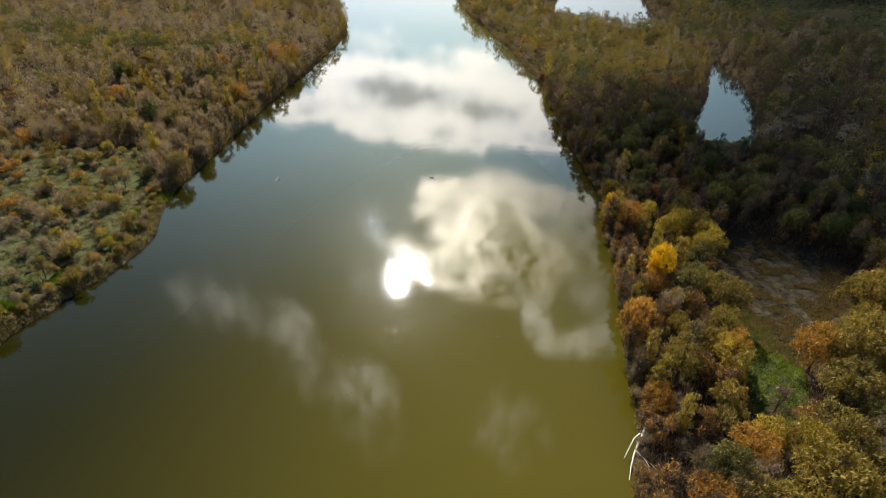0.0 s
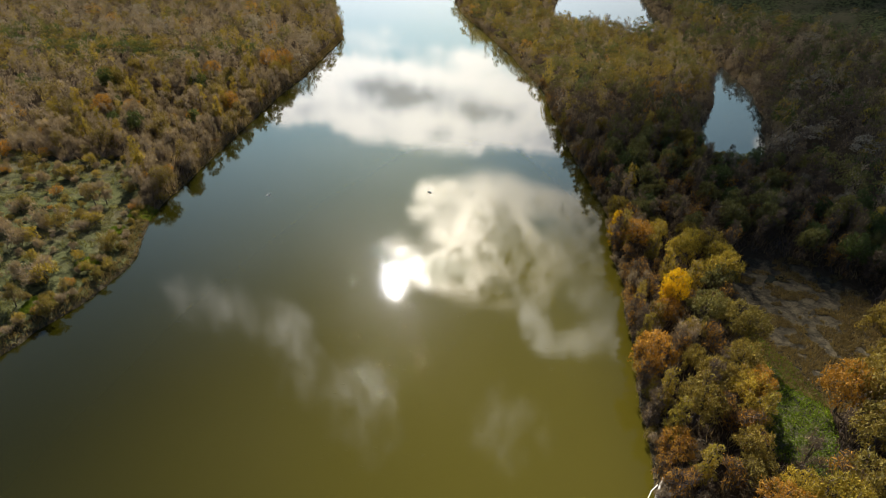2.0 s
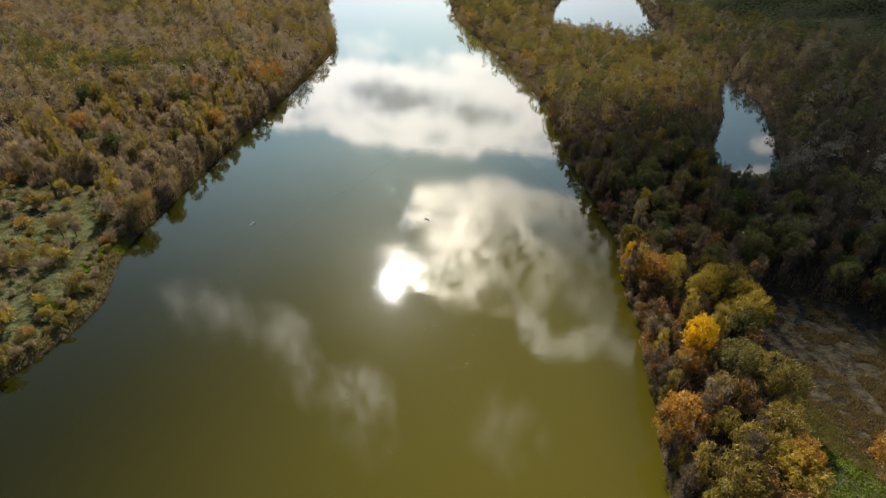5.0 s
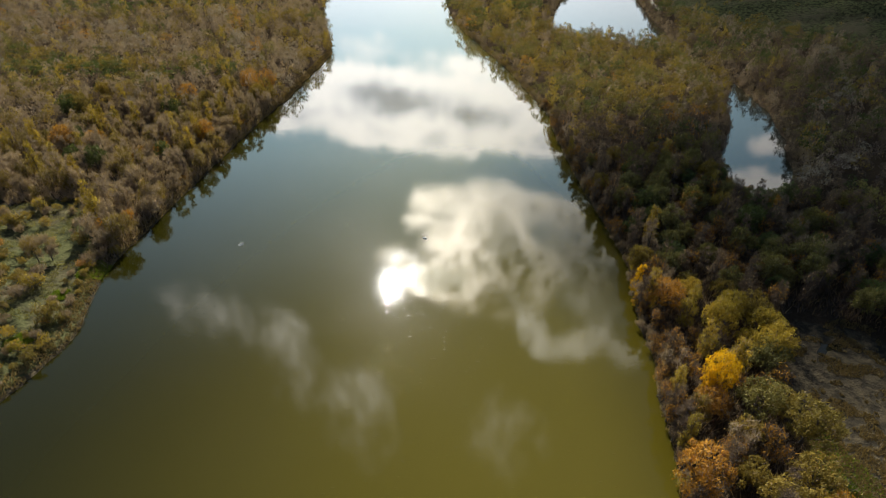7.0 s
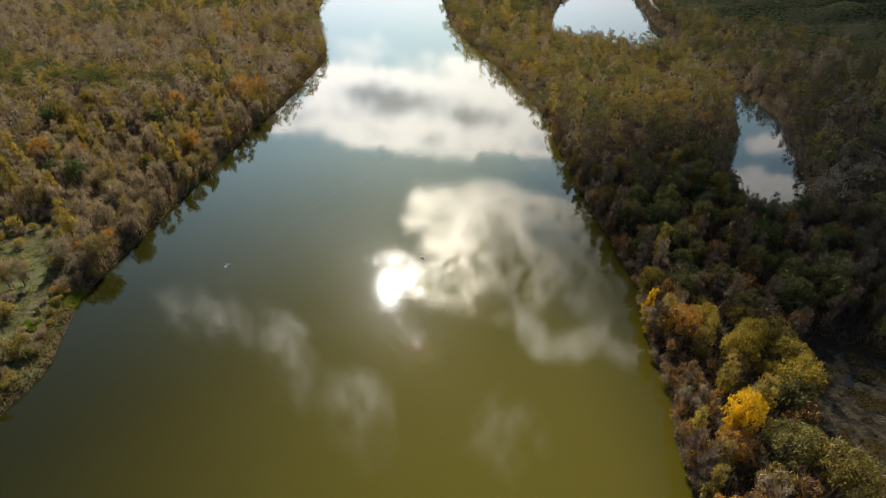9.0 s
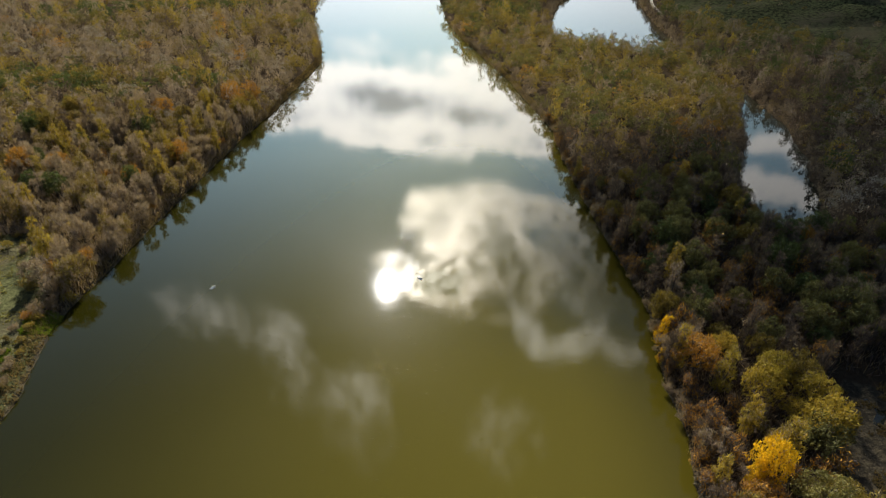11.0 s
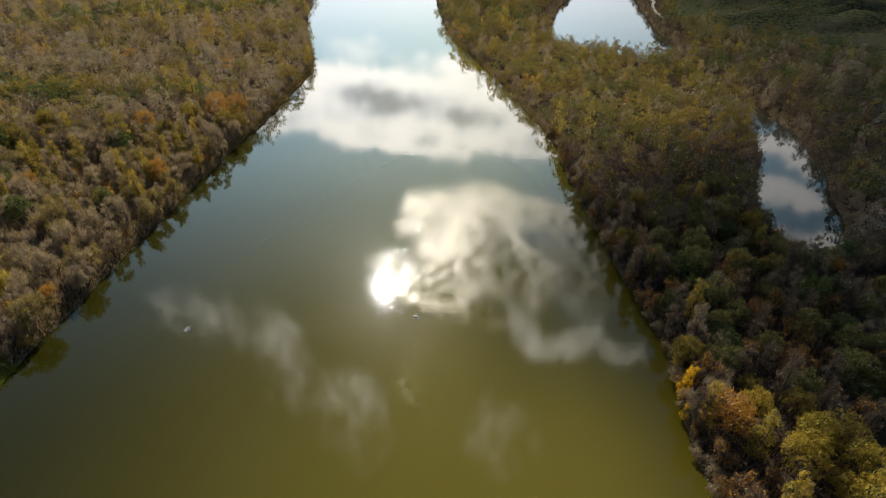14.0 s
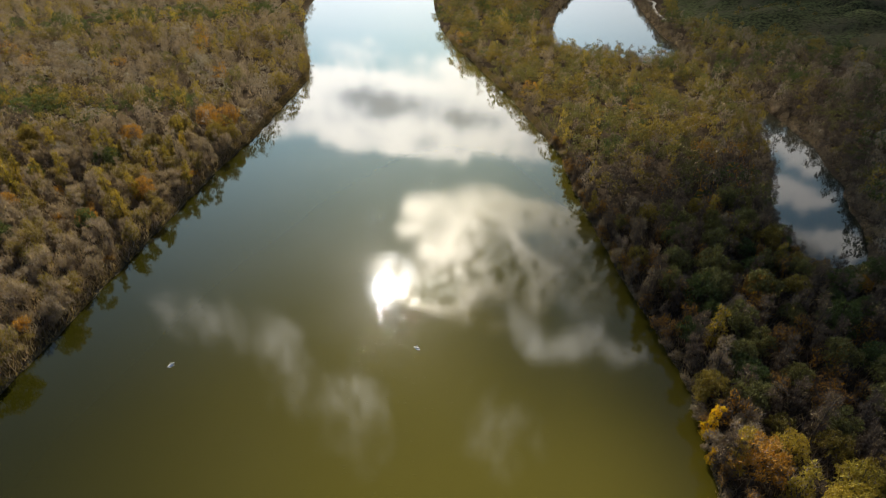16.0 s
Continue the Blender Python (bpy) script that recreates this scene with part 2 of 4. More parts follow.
LEAF = {
    "olive": leaf_material("olive_leaves", (0.158, 0.132, 0.038), (0.228, 0.166, 0.036), 0.32),
    "willow": leaf_material("grey_green_leaves", (0.118, 0.122, 0.052), (0.165, 0.145, 0.046), 0.32),
    "gold": leaf_material("golden_leaves", (0.62, 0.41, 0.014), (0.48, 0.31, 0.016), 0.45),
    "yellow": leaf_material("yellow_green_leaves", (0.270, 0.222, 0.040), (0.33, 0.240, 0.038), 0.36),
    "orange": leaf_material("orange_leaves", (0.40, 0.215, 0.034), (0.29, 0.150, 0.032), 0.36),
    "brown": leaf_material("brown_leaves", (0.225, 0.170, 0.112), (0.265, 0.200, 0.110), 0.34),
    "green": leaf_material("dark_green_leaves", (0.060, 0.086, 0.034), (0.090, 0.110, 0.036), 0.30),
    "twig": leaf_material("bare_twigs", (0.225, 0.184, 0.158), (0.290, 0.238, 0.202), 0.30),
    # darker copy of the bare twigs, with shade put into the colour
    "shadetwig": leaf_material("shade_dark_twigs", (0.100, 0.078, 0.068), (0.138, 0.106, 0.090), 0.28),
    "grey": leaf_material("grey_twigs", (0.235, 0.210, 0.190), (0.290, 0.260, 0.232), 0.25),
    "reed": leaf_material("dry_reeds", (0.24, 0.180, 0.092), (0.16, 0.122, 0.056), 0.3),
    "grass": leaf_material("meadow_grass", (0.115, 0.122, 0.034), (0.170, 0.160, 0.055), 0.4),
    "lush": leaf_material("lush_grass", (0.090, 0.150, 0.016), (0.125, 0.175, 0.022), 0.4),
}
BARK = bark_material("bark", (0.055, 0.045, 0.036), (0.11, 0.092, 0.075))
SAND = bark_material("sandy_soil", (0.30, 0.26, 0.20), (0.44, 0.39, 0.31))
# white that stands for the glint of ripples round the driftwood
GLINT_WHITE = bark_material("foam", (0.70, 0.70, 0.68), (0.86, 0.86, 0.84))
PALE_WOOD = bark_material("bleached_wood", (0.62, 0.57, 0.50), (0.80, 0.76, 0.68))


def water_material(name, deep, deep_b, rough, ripple):
    m, n, out = material(name)
    pos = position(n)
    silt_and_light = n.mix(n.noise(pos, 0.018, 4, 0.6, distortion=0.6), rgb(*deep), rgb(*deep_b))
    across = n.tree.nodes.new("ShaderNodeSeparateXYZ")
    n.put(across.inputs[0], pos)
    # painted light: dimness on the left and warm glare on the right, in the colour
    silt_and_light = n.mix(1.0, silt_and_light, n.mix(n.smooth(across.outputs["X"], -75.0, 15.0), rgb(0.25, 0.25, 0.18), rgb(1.36, 1.15, 0.93)), "MULTIPLY")
    # shade painted into the water colour towards the right bank
    silt_and_light = n.mix(1.0, silt_and_light, n.vec("SCALE", (1, 1, 1), scale=n.smooth(across.outputs["X"], 26.0, 50.0, 1.0, 0.58)), "MULTIPLY")
    stretch = n.vec("MULTIPLY", pos, (0.55, 1.6, 1.0))
    fine = n.noise(stretch, 2.2, 3, 0.6)
    broad = n.noise(stretch, 0.22, 3, 0.5)
    gusts = n.smooth(n.noise(pos, 0.035, 3, 0.6), 0.35, 0.7, 0.35, 1.0)
    normal = n.bump(n.math("MULTIPLY", fine, gusts), ripple, 0.02)
    normal = n.bump(broad, ripple * 0.5, 0.06, normal)
    # sparse steeper wavelets that glitter near the sun's mirror image
    normal = n.bump(n.smooth(n.noise(stretch, 1.5, 2, 0.5), 0.66, 0.74), 0.26, 0.025, normal)
    n.put(out, principled(n, silt_and_light, rough, normal, ior=1.333))
    return m


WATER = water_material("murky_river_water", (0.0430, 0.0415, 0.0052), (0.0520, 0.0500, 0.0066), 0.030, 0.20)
POND_WATER = water_material("still_pond_water", (0.012, 0.016, 0.012), (0.020, 0.022, 0.014), 0.03, 0.12)


def ground_material():
    """Forest litter, meadow grass and marsh mud, told apart by the ground's own attributes."""
    m, n, out = material("ground")
    pos = position(n)

    def attribute(name):
        a = n.tree.nodes.new("ShaderNodeAttribute")
        a.attribute_name = name
        return a.outputs["Fac"]

    small, big = n.noise(pos, 1.3, 5, 0.65), n.noise(pos, 0.04, 6, 0.65)
    tuft = n.noise(pos, 0.45, 4, 0.7)
    litter = n.mix(small, rgb(0.026, 0.020, 0.013), rgb(0.072, 0.050, 0.030))
    grass = n.mix(n.smooth(tuft, 0.36, 0.62), rgb(0.022, 0.024, 0.012), rgb(0.088, 0.090, 0.038))
    grass = n.mix(n.smooth(big, 0.45, 0.68), grass, n.mix(small, rgb(0.060, 0.050, 0.030), rgb(0.13, 0.108, 0.062)))
    mud = n.mix(n.smooth(tuft, 0.4, 0.62), rgb(0.036, 0.031, 0.022), rgb(0.088, 0.070, 0.042))
    col = n.mix(n.smooth(n.math("ADD", attribute("grass"), n.math("MULTIPLY", n.math("SUBTRACT", tuft, 0.5), 0.6)), 0.35, 0.65), litter, grass)
    col = n.mix(n.smooth(n.math("ADD", attribute("mud"), n.math("MULTIPLY", n.math("SUBTRACT", tuft, 0.5), 0.5)), 0.35, 0.65), col, mud)
    n.put(out, principled(n, col, 0.95, n.bump(n.math("ADD", small, n.math("MULTIPLY", tuft, 2.0)), 0.9, 0.35), spec=0.0))
    return m


GROUND = ground_material()

# ---- the river's two shores, the pond, the lake and the marsh ----
LEFT_Y = [-3000, -200, 40, 78, 89, 102, 112, 118, 126, 135, 147, 165, 190, 209, 238, 271, 300, 344, 357, 371, 400, 455, 489, 549, 609, 900, 3000]
LEFT_X = [-700, -150, -92, -82.6, -78.3, -73, -70.2, -69.6, -72.2, -74.2, -74.6, -72.3, -70, -68.2, -65.0, -60.0, -57.5, -53.0, -54.2, -56.3, -62, -74, -79, -88, -90, -70, 300]
RIGHT_Y = [-3000, -200, 20, 48, 57, 67, 75, 88, 100, 107, 119, 128, 141, 154, 176, 191, 215, 240, 250, 276, 313, 365, 400, 427, 480, 565, 616, 900, 3000]
RIGHT_X = [-600, -30, 22, 31.5, 34.5, 36.8, 38.3, 41, 42.8, 44.8, 46.2, 48.2, 50.2, 50.8, 49.2, 49.8, 49.6, 51, 52, 49.2, 45.2, 36, 30, 25, 19.5, 17.8, 18.4, 40, 420]
POND = [(158, 306), (140, 275), (131, 254), (122, 235), (108, 212), (101, 197), (97, 182), (101, 174), (110, 174), (119, 184), (124, 194), (129, 207), (138, 221), (144, 241), (150, 254), (153, 278)]
LAKE = [(150, 624), (118, 545), (98, 474), (89, 430), (92, 402), (119, 394), (135, 384), (157, 390), (169, 425), (175, 470), (196, 560), (213, 628), (235, 720), (190, 740)]
TRACK = [(215, 655), (221, 595), (210, 572), (203, 550), (199, 531), (195, 510)]
MARSH = [(63, 92), (71, 113), (80, 119), (92, 115), (99, 106), (94, 92), (82, 80), (72, 73), (66, 80)]
LUSH = [(67, 93), (60, 77), (56, 62), (62, 58), (67, 66), (71, 76), (70, 84)]


def unit(v):
    return v / np.maximum(np.linalg.norm(v, axis=-1, keepdims=True), 1e-9)


def poly_distance(px, py, poly):
    """Distance to the polygon's edge, positive inside."""
    inside, dist = np.zeros(px.shape, bool), np.full(px.shape, 1e9)
    for (x0, y0), (x1, y1) in zip(poly, poly[1:] + poly[:1]):
        crosses = (y0 > py) != (y1 > py)
        inside ^= crosses & (px < (x1 - x0) * (py - y0) / ((y1 - y0) or 1e-9) + x0)
        t = np.clip(((px - x0) * (x1 - x0) + (py - y0) * (y1 - y0)) / ((x1 - x0) ** 2 + (y1 - y0) ** 2), 0, 1)
        dist = np.minimum(dist, np.hypot(px - x0 - t * (x1 - x0), py - y0 - t * (y1 - y0)))
    return np.where(inside, dist, -dist)


def shore_left(y):
    return np.interp(y, LEFT_Y, LEFT_X) + 0.9 * fbm2(y / 7.0, y * 0 + 3.3, 5, 3)


def shore_right(y):
    return np.interp(y, RIGHT_Y, RIGHT_X) + 0.8 * fbm2(y / 6.0, y * 0 + 8.1, 9, 3)


def water_depth_side(x, y):
    """How far inside the water a place lies (negative: how far ashore)."""
    river = np.minimum(x - shore_left(y), shore_right(y) - x)
    wob = 1.6 * fbm2(x / 9, y / 9, 21, 3)
    return np.maximum(river, np.maximum(poly_distance(x, y, POND), poly_distance(x, y, LAKE)) + wob)


def step(v, a, b):
    t = np.clip((v - a) / (b - a), 0, 1)
    return t * t * (3 - 2 * t)


def hill(x, y):
    """Grassy slope that climbs behind the woods on the far right."""
    d = (x - 205) * 0.826 + (y - 450) * 0.563
    folds = np.abs(fbm2(x / 70 + y / 200, y / 60, 31, 4))
    rise = np.where(d < 120, 0.24 * d, 28.8 + 0.10 * (d - 120))
    return np.where(d > 0, np.minimum(rise, 90) * (0.45 + 1.3 * folds) * step(x - 0.30 * (y - 455), 192, 245), 0)


def ground_z(x, y):
    x, y = np.asarray(x, float), np.asarray(y, float)
    d = water_depth_side(x, y)
    bumps = 0.35 * fbm2(x / 6, y / 6, 41, 3) + 0.8 * fbm2(x / 40, y / 40, 43, 3)
    land = 0.15 + 1.0 * step(-d, 0, 2.0) + (0.7 + bumps) * step(-d, 1.0, 14.0)
    marsh = step(poly_distance(x, y, MARSH), -4, 3)
    land = land * (1 - marsh) + marsh * (0.19 - 0.10 * step(y, 94, 112) + 0.13 * fbm2(x / 2.5, y / 2.5, 47, 3))
    return np.where(d > 0, -0.15 - np.minimum(0.4 * d, 2.5), land + hill(x, y))


def meadow(x, y):
    """1 on the open grass of the left bank, the lush strip and the far slope."""
    edge = np.interp(x, [-220, -144, -95, -80, -68], [190, 176, 164, 148, 126]) + 7 * fbm2(x / 13, y / 30, 51, 3)
    left = step(edge - y, -4, 4) * (x < 0)
    slope = step((x - 205) * 0.826 + (y - 450) * 0.563, -4, 12) * (x - 0.30 * (y - 455) > 190)
    right = np.maximum(step(poly_distance(x, y, LUSH), -2, 1), slope)
    return np.clip(left + right, 0, 1)


def part(name, mesh, mat, parent, label=""):
    ob = new(name, mesh)
    if mat is not None and not mesh.materials:
        mesh.materials.append(mat)
    ob.parent = parent
    return tagged(ob, label)


def mesh_np(name, verts, faces, mats=(), index=None, smooth=False):
    """A mesh from arrays of corners and of triangles or quads."""
    verts, faces = np.asarray(verts, np.float32), np.asarray(faces, np.int32)
    me = bpy.data.meshes.new(name)
    me.vertices.add(len(verts))
    me.vertices.foreach_set("co", verts.ravel())
    k = faces.shape[1]
    me.loops.add(faces.size)
    me.loops.foreach_set("vertex_index", faces.ravel())
    me.polygons.add(len(faces))
    me.polygons.foreach_set("loop_start", np.arange(0, faces.size, k, dtype=np.int32))
    for mt in mats:
        me.materials.append(mt)
    if index is not None:
        me.polygons.foreach_set("material_index", np.asarray(index, np.int32))
    me.polygons.foreach_set("use_smooth", np.full(len(faces), smooth))
    me.update(calc_edges=True)
    return me


# ---- ground and water ----
def steps(*spans):
    """Coordinates from spans of (start, end, spacing)."""
    return np.unique(np.concatenate([np.arange(a, b, s) for a, b, s in spans]))


gx = steps((-4000, -600, 400), (-600, -180, 8), (-180, -100, 3), (-100, -48, 1), (-48, 14, 6), (14, 62, 1), (62, 240, 2), (240, 520, 8), (520, 4001, 380))
gy = steps((-3500, 0, 350), (0, 40, 8), (40, 320, 1.6), (320, 760, 5), (760, 5001, 380))
GX, GY = np.meshgrid(gx, gy)
GZ = ground_z(GX, GY)
nx, ny = len(gx), len(gy)
i = np.arange(nx * ny).reshape(ny, nx)
quads = np.stack([i[:-1, :-1], i[:-1, 1:], i[1:, 1:], i[1:, :-1]], -1).reshape(-1, 4)
me = mesh_np("ground", np.stack([GX, GY, GZ], -1).reshape(-1, 3), quads, [GROUND], smooth=True)
for key, field in (("grass", meadow(GX, GY)), ("mud", np.maximum(step(poly_distance(GX, GY, MARSH), -2, 2), step(np.minimum(GX - shore_left(GY), shore_right(GY) - GX), -1.4, -0.2)))):
    me.attributes.new(key, "FLOAT", "POINT").data.foreach_set("value", field.ravel().astype(np.float32))
tagged(new("ground", me), "floodplain ground with leaf litter, meadow grass and mud", "ground", kind="structure")


def water_sheet(name, poly_x, poly_y, mat, label):
    """A level sheet, a little wider than its basin, whose edge lies under the banks."""
    v = [(x, y, 0.0) for x, y in zip(poly_x, poly_y)]
    bm = bmesh.new()
    bm.faces.new([bm.verts.new(p) for p in v])
    bmesh.ops.triangulate(bm, faces=bm.faces[:])
    for f in bm.faces:
        if f.normal.z < 0:
            f.normal_flip()
    me = bpy.data.meshes.new(name)
    bm.to_mesh(me)
    me.materials.append(mat)
    return tagged(new(name, me), label, "water", kind="structure")


ry = np.concatenate([np.arange(-2800, 0, 200), np.arange(0, 640, 8), np.arange(640, 2901, 120)]).astype(float)
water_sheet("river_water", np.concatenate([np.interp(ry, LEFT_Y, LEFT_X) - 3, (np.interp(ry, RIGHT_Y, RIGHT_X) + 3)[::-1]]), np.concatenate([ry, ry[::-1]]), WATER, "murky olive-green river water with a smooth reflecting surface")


def widened(poly, by):
    c = np.mean(poly, 0)
    p = np.array(poly) - c
    return (p * (1 + by / np.linalg.norm(p, axis=1, keepdims=True)) + c).T


water_sheet("pond_water", *widened(POND, 4), POND_WATER, "still dark pond water that mirrors the sky")
water_sheet("lake_water", *widened(LAKE, 5), POND_WATER, "pale mirroring lake water behind the woods")
water_sheet("marsh_water", *widened(MARSH, 0), POND_WATER, "thin film of water in the marsh mud").location.z = 0.05



def ribbon(name, path, wide, mat, label, category):
    """A strip that lies on the ground along a path."""
    p = np.array(path, float)
    t = np.linspace(0, len(p) - 1, 60)
    c = np.stack([np.interp(t, range(len(p)), p[:, k]) for k in (0, 1)], 1)
    c[1:-1] = (c[:-2] + c[1:-1] * 2 + c[2:]) / 4
    d = unit(np.gradient(c, axis=0))
    side = np.stack([-d[:, 1], d[:, 0]], 1) * wide / 2
    rows = np.stack([c - side, c + side], 1).reshape(-1, 2)
    z = ground_z(rows[:, 0], rows[:, 1]) + 0.08
    j = 2 * np.arange(len(c) - 1)
    me = mesh_np(name, np.column_stack([rows, z]), np.stack([j, j + 1, j + 3, j + 2], 1), [mat], smooth=True)
    return tagged(new(name, me), label, category, kind="structure")


ribbon("dirt_track", TRACK, 2.6, SAND, "pale sandy track along the foot of the slope", "track")

# ---- the cumulus that the river mirrors beside the sun and that shades the right bank ----
# Its puffs, placed to fit the mirrored view and to cast that shade, in plan, carried down to the ground along the sun's
# rays: centre, half-sizes, depth of vapour.
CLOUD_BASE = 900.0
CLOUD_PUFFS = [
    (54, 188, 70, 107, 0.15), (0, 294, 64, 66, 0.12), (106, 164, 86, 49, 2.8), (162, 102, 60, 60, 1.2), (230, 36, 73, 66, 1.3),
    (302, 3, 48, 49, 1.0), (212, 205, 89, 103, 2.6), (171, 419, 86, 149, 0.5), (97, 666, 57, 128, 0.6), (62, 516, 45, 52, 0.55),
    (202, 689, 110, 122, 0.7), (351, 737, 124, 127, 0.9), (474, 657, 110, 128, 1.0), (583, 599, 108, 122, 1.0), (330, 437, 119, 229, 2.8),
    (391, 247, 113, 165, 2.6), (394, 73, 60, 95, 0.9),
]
# the tail, with puffs added to shade marsh and right-hand woods, the last unseen
TAIL_AND_SHADE_PUFFS = [
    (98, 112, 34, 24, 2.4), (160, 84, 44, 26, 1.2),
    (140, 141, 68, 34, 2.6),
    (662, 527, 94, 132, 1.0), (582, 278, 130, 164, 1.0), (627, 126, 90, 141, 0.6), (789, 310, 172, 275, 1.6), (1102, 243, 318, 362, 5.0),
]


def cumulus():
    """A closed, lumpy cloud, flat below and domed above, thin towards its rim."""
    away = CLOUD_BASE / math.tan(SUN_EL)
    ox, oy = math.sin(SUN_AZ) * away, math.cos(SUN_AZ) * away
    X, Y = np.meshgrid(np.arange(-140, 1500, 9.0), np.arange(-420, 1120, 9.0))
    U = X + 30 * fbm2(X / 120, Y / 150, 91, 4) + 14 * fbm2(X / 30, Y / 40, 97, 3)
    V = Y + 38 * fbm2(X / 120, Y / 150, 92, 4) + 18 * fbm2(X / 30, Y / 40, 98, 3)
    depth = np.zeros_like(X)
    for cx, cy, rx, ry, much in CLOUD_PUFFS + TAIL_AND_SHADE_PUFFS:
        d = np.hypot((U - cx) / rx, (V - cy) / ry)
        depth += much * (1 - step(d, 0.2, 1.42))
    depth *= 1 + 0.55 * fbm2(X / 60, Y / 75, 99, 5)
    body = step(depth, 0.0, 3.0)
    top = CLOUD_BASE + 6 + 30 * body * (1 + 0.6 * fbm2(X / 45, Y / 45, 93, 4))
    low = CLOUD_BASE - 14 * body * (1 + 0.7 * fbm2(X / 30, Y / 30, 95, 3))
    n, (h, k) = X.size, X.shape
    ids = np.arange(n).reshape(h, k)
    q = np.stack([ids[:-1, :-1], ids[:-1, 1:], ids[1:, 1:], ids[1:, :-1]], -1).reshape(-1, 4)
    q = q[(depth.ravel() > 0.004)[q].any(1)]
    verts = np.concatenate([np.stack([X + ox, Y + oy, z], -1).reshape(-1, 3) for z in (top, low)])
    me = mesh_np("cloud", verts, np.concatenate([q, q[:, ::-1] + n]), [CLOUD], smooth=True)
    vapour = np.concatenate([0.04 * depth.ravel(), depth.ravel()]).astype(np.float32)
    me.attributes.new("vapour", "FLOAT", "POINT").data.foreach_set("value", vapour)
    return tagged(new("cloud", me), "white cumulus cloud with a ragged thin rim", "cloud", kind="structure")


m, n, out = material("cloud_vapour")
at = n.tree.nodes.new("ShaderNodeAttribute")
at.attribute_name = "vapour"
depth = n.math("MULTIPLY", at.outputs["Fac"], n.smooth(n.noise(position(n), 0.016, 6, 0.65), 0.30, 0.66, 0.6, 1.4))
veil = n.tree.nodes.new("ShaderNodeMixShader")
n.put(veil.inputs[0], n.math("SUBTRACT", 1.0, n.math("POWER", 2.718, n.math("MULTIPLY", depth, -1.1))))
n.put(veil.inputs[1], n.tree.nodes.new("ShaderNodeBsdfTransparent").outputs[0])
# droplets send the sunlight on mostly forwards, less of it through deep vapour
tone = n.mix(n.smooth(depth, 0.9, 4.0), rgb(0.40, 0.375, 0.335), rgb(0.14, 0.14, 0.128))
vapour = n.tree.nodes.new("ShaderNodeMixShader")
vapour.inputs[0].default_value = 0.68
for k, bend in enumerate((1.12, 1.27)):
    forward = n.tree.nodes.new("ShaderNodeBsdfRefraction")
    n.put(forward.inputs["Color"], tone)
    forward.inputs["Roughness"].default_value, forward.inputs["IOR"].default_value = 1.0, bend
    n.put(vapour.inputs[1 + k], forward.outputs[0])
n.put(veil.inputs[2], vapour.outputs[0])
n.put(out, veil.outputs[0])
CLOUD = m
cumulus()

# ---- trees ----
rng = np.random.default_rng(7)


def leaves(points, normals, size, r, jitter=0.7, long=1.0):
    """A small three-cornered leaf clump at every point, turned about its normal; long > 1 draws it out upwards."""
    k = len(points)
    n = unit(normals + jitter * r.normal(size=(k, 3)))
    t = unit(np.cross(n, r.normal(size=(k, 3))))
    if long > 1:
        t = np.array([0, 0, 1.0]) + 0.35 * normals + 0.55 * r.normal(size=(k, 3))
        t = unit(t - 0.85 * n * (t * n).sum(1, keepdims=True))
    b = unit(np.cross(n, t))
    s = size * r.uniform(0.6, 1.35, (k, 1))
    wide = s * 0.9 / long
    tri = np.stack([points - t * s * long * 0.5 - b * wide * 0.6, points - t * s * long * 0.4 + b * wide * 0.6, points + t * s * long * 0.7], 1)
    return tri.reshape(-1, 3)


def crown_points(lobes, count, r, shell=(0.72, 1.06), low=-0.55):
    """Points over the skins of the lobes, none deep inside another lobe."""
    lobes = np.array(lobes)
    area = lobes[:, 3] * lobes[:, 4]
    pick = r.choice(len(lobes), int(count * 1.9), p=area / area.sum())
    d = unit(r.normal(size=(len(pick), 3)))
    d = d[d[:, 2] > low]
    pick = pick[: len(d)]
    f = r.uniform(*shell, (len(d), 1))
    p = lobes[pick, :3] + d * f * lobes[pick][:, [3, 3, 4]]
    rel = (p[:, None, :] - lobes[None, :, :3]) / lobes[None][:, :, [3, 3, 4]]
    deep = (np.linalg.norm(rel, axis=2) < 0.62).any(1)
    p, d = p[~deep][:count], d[~deep][:count]
    return p, d


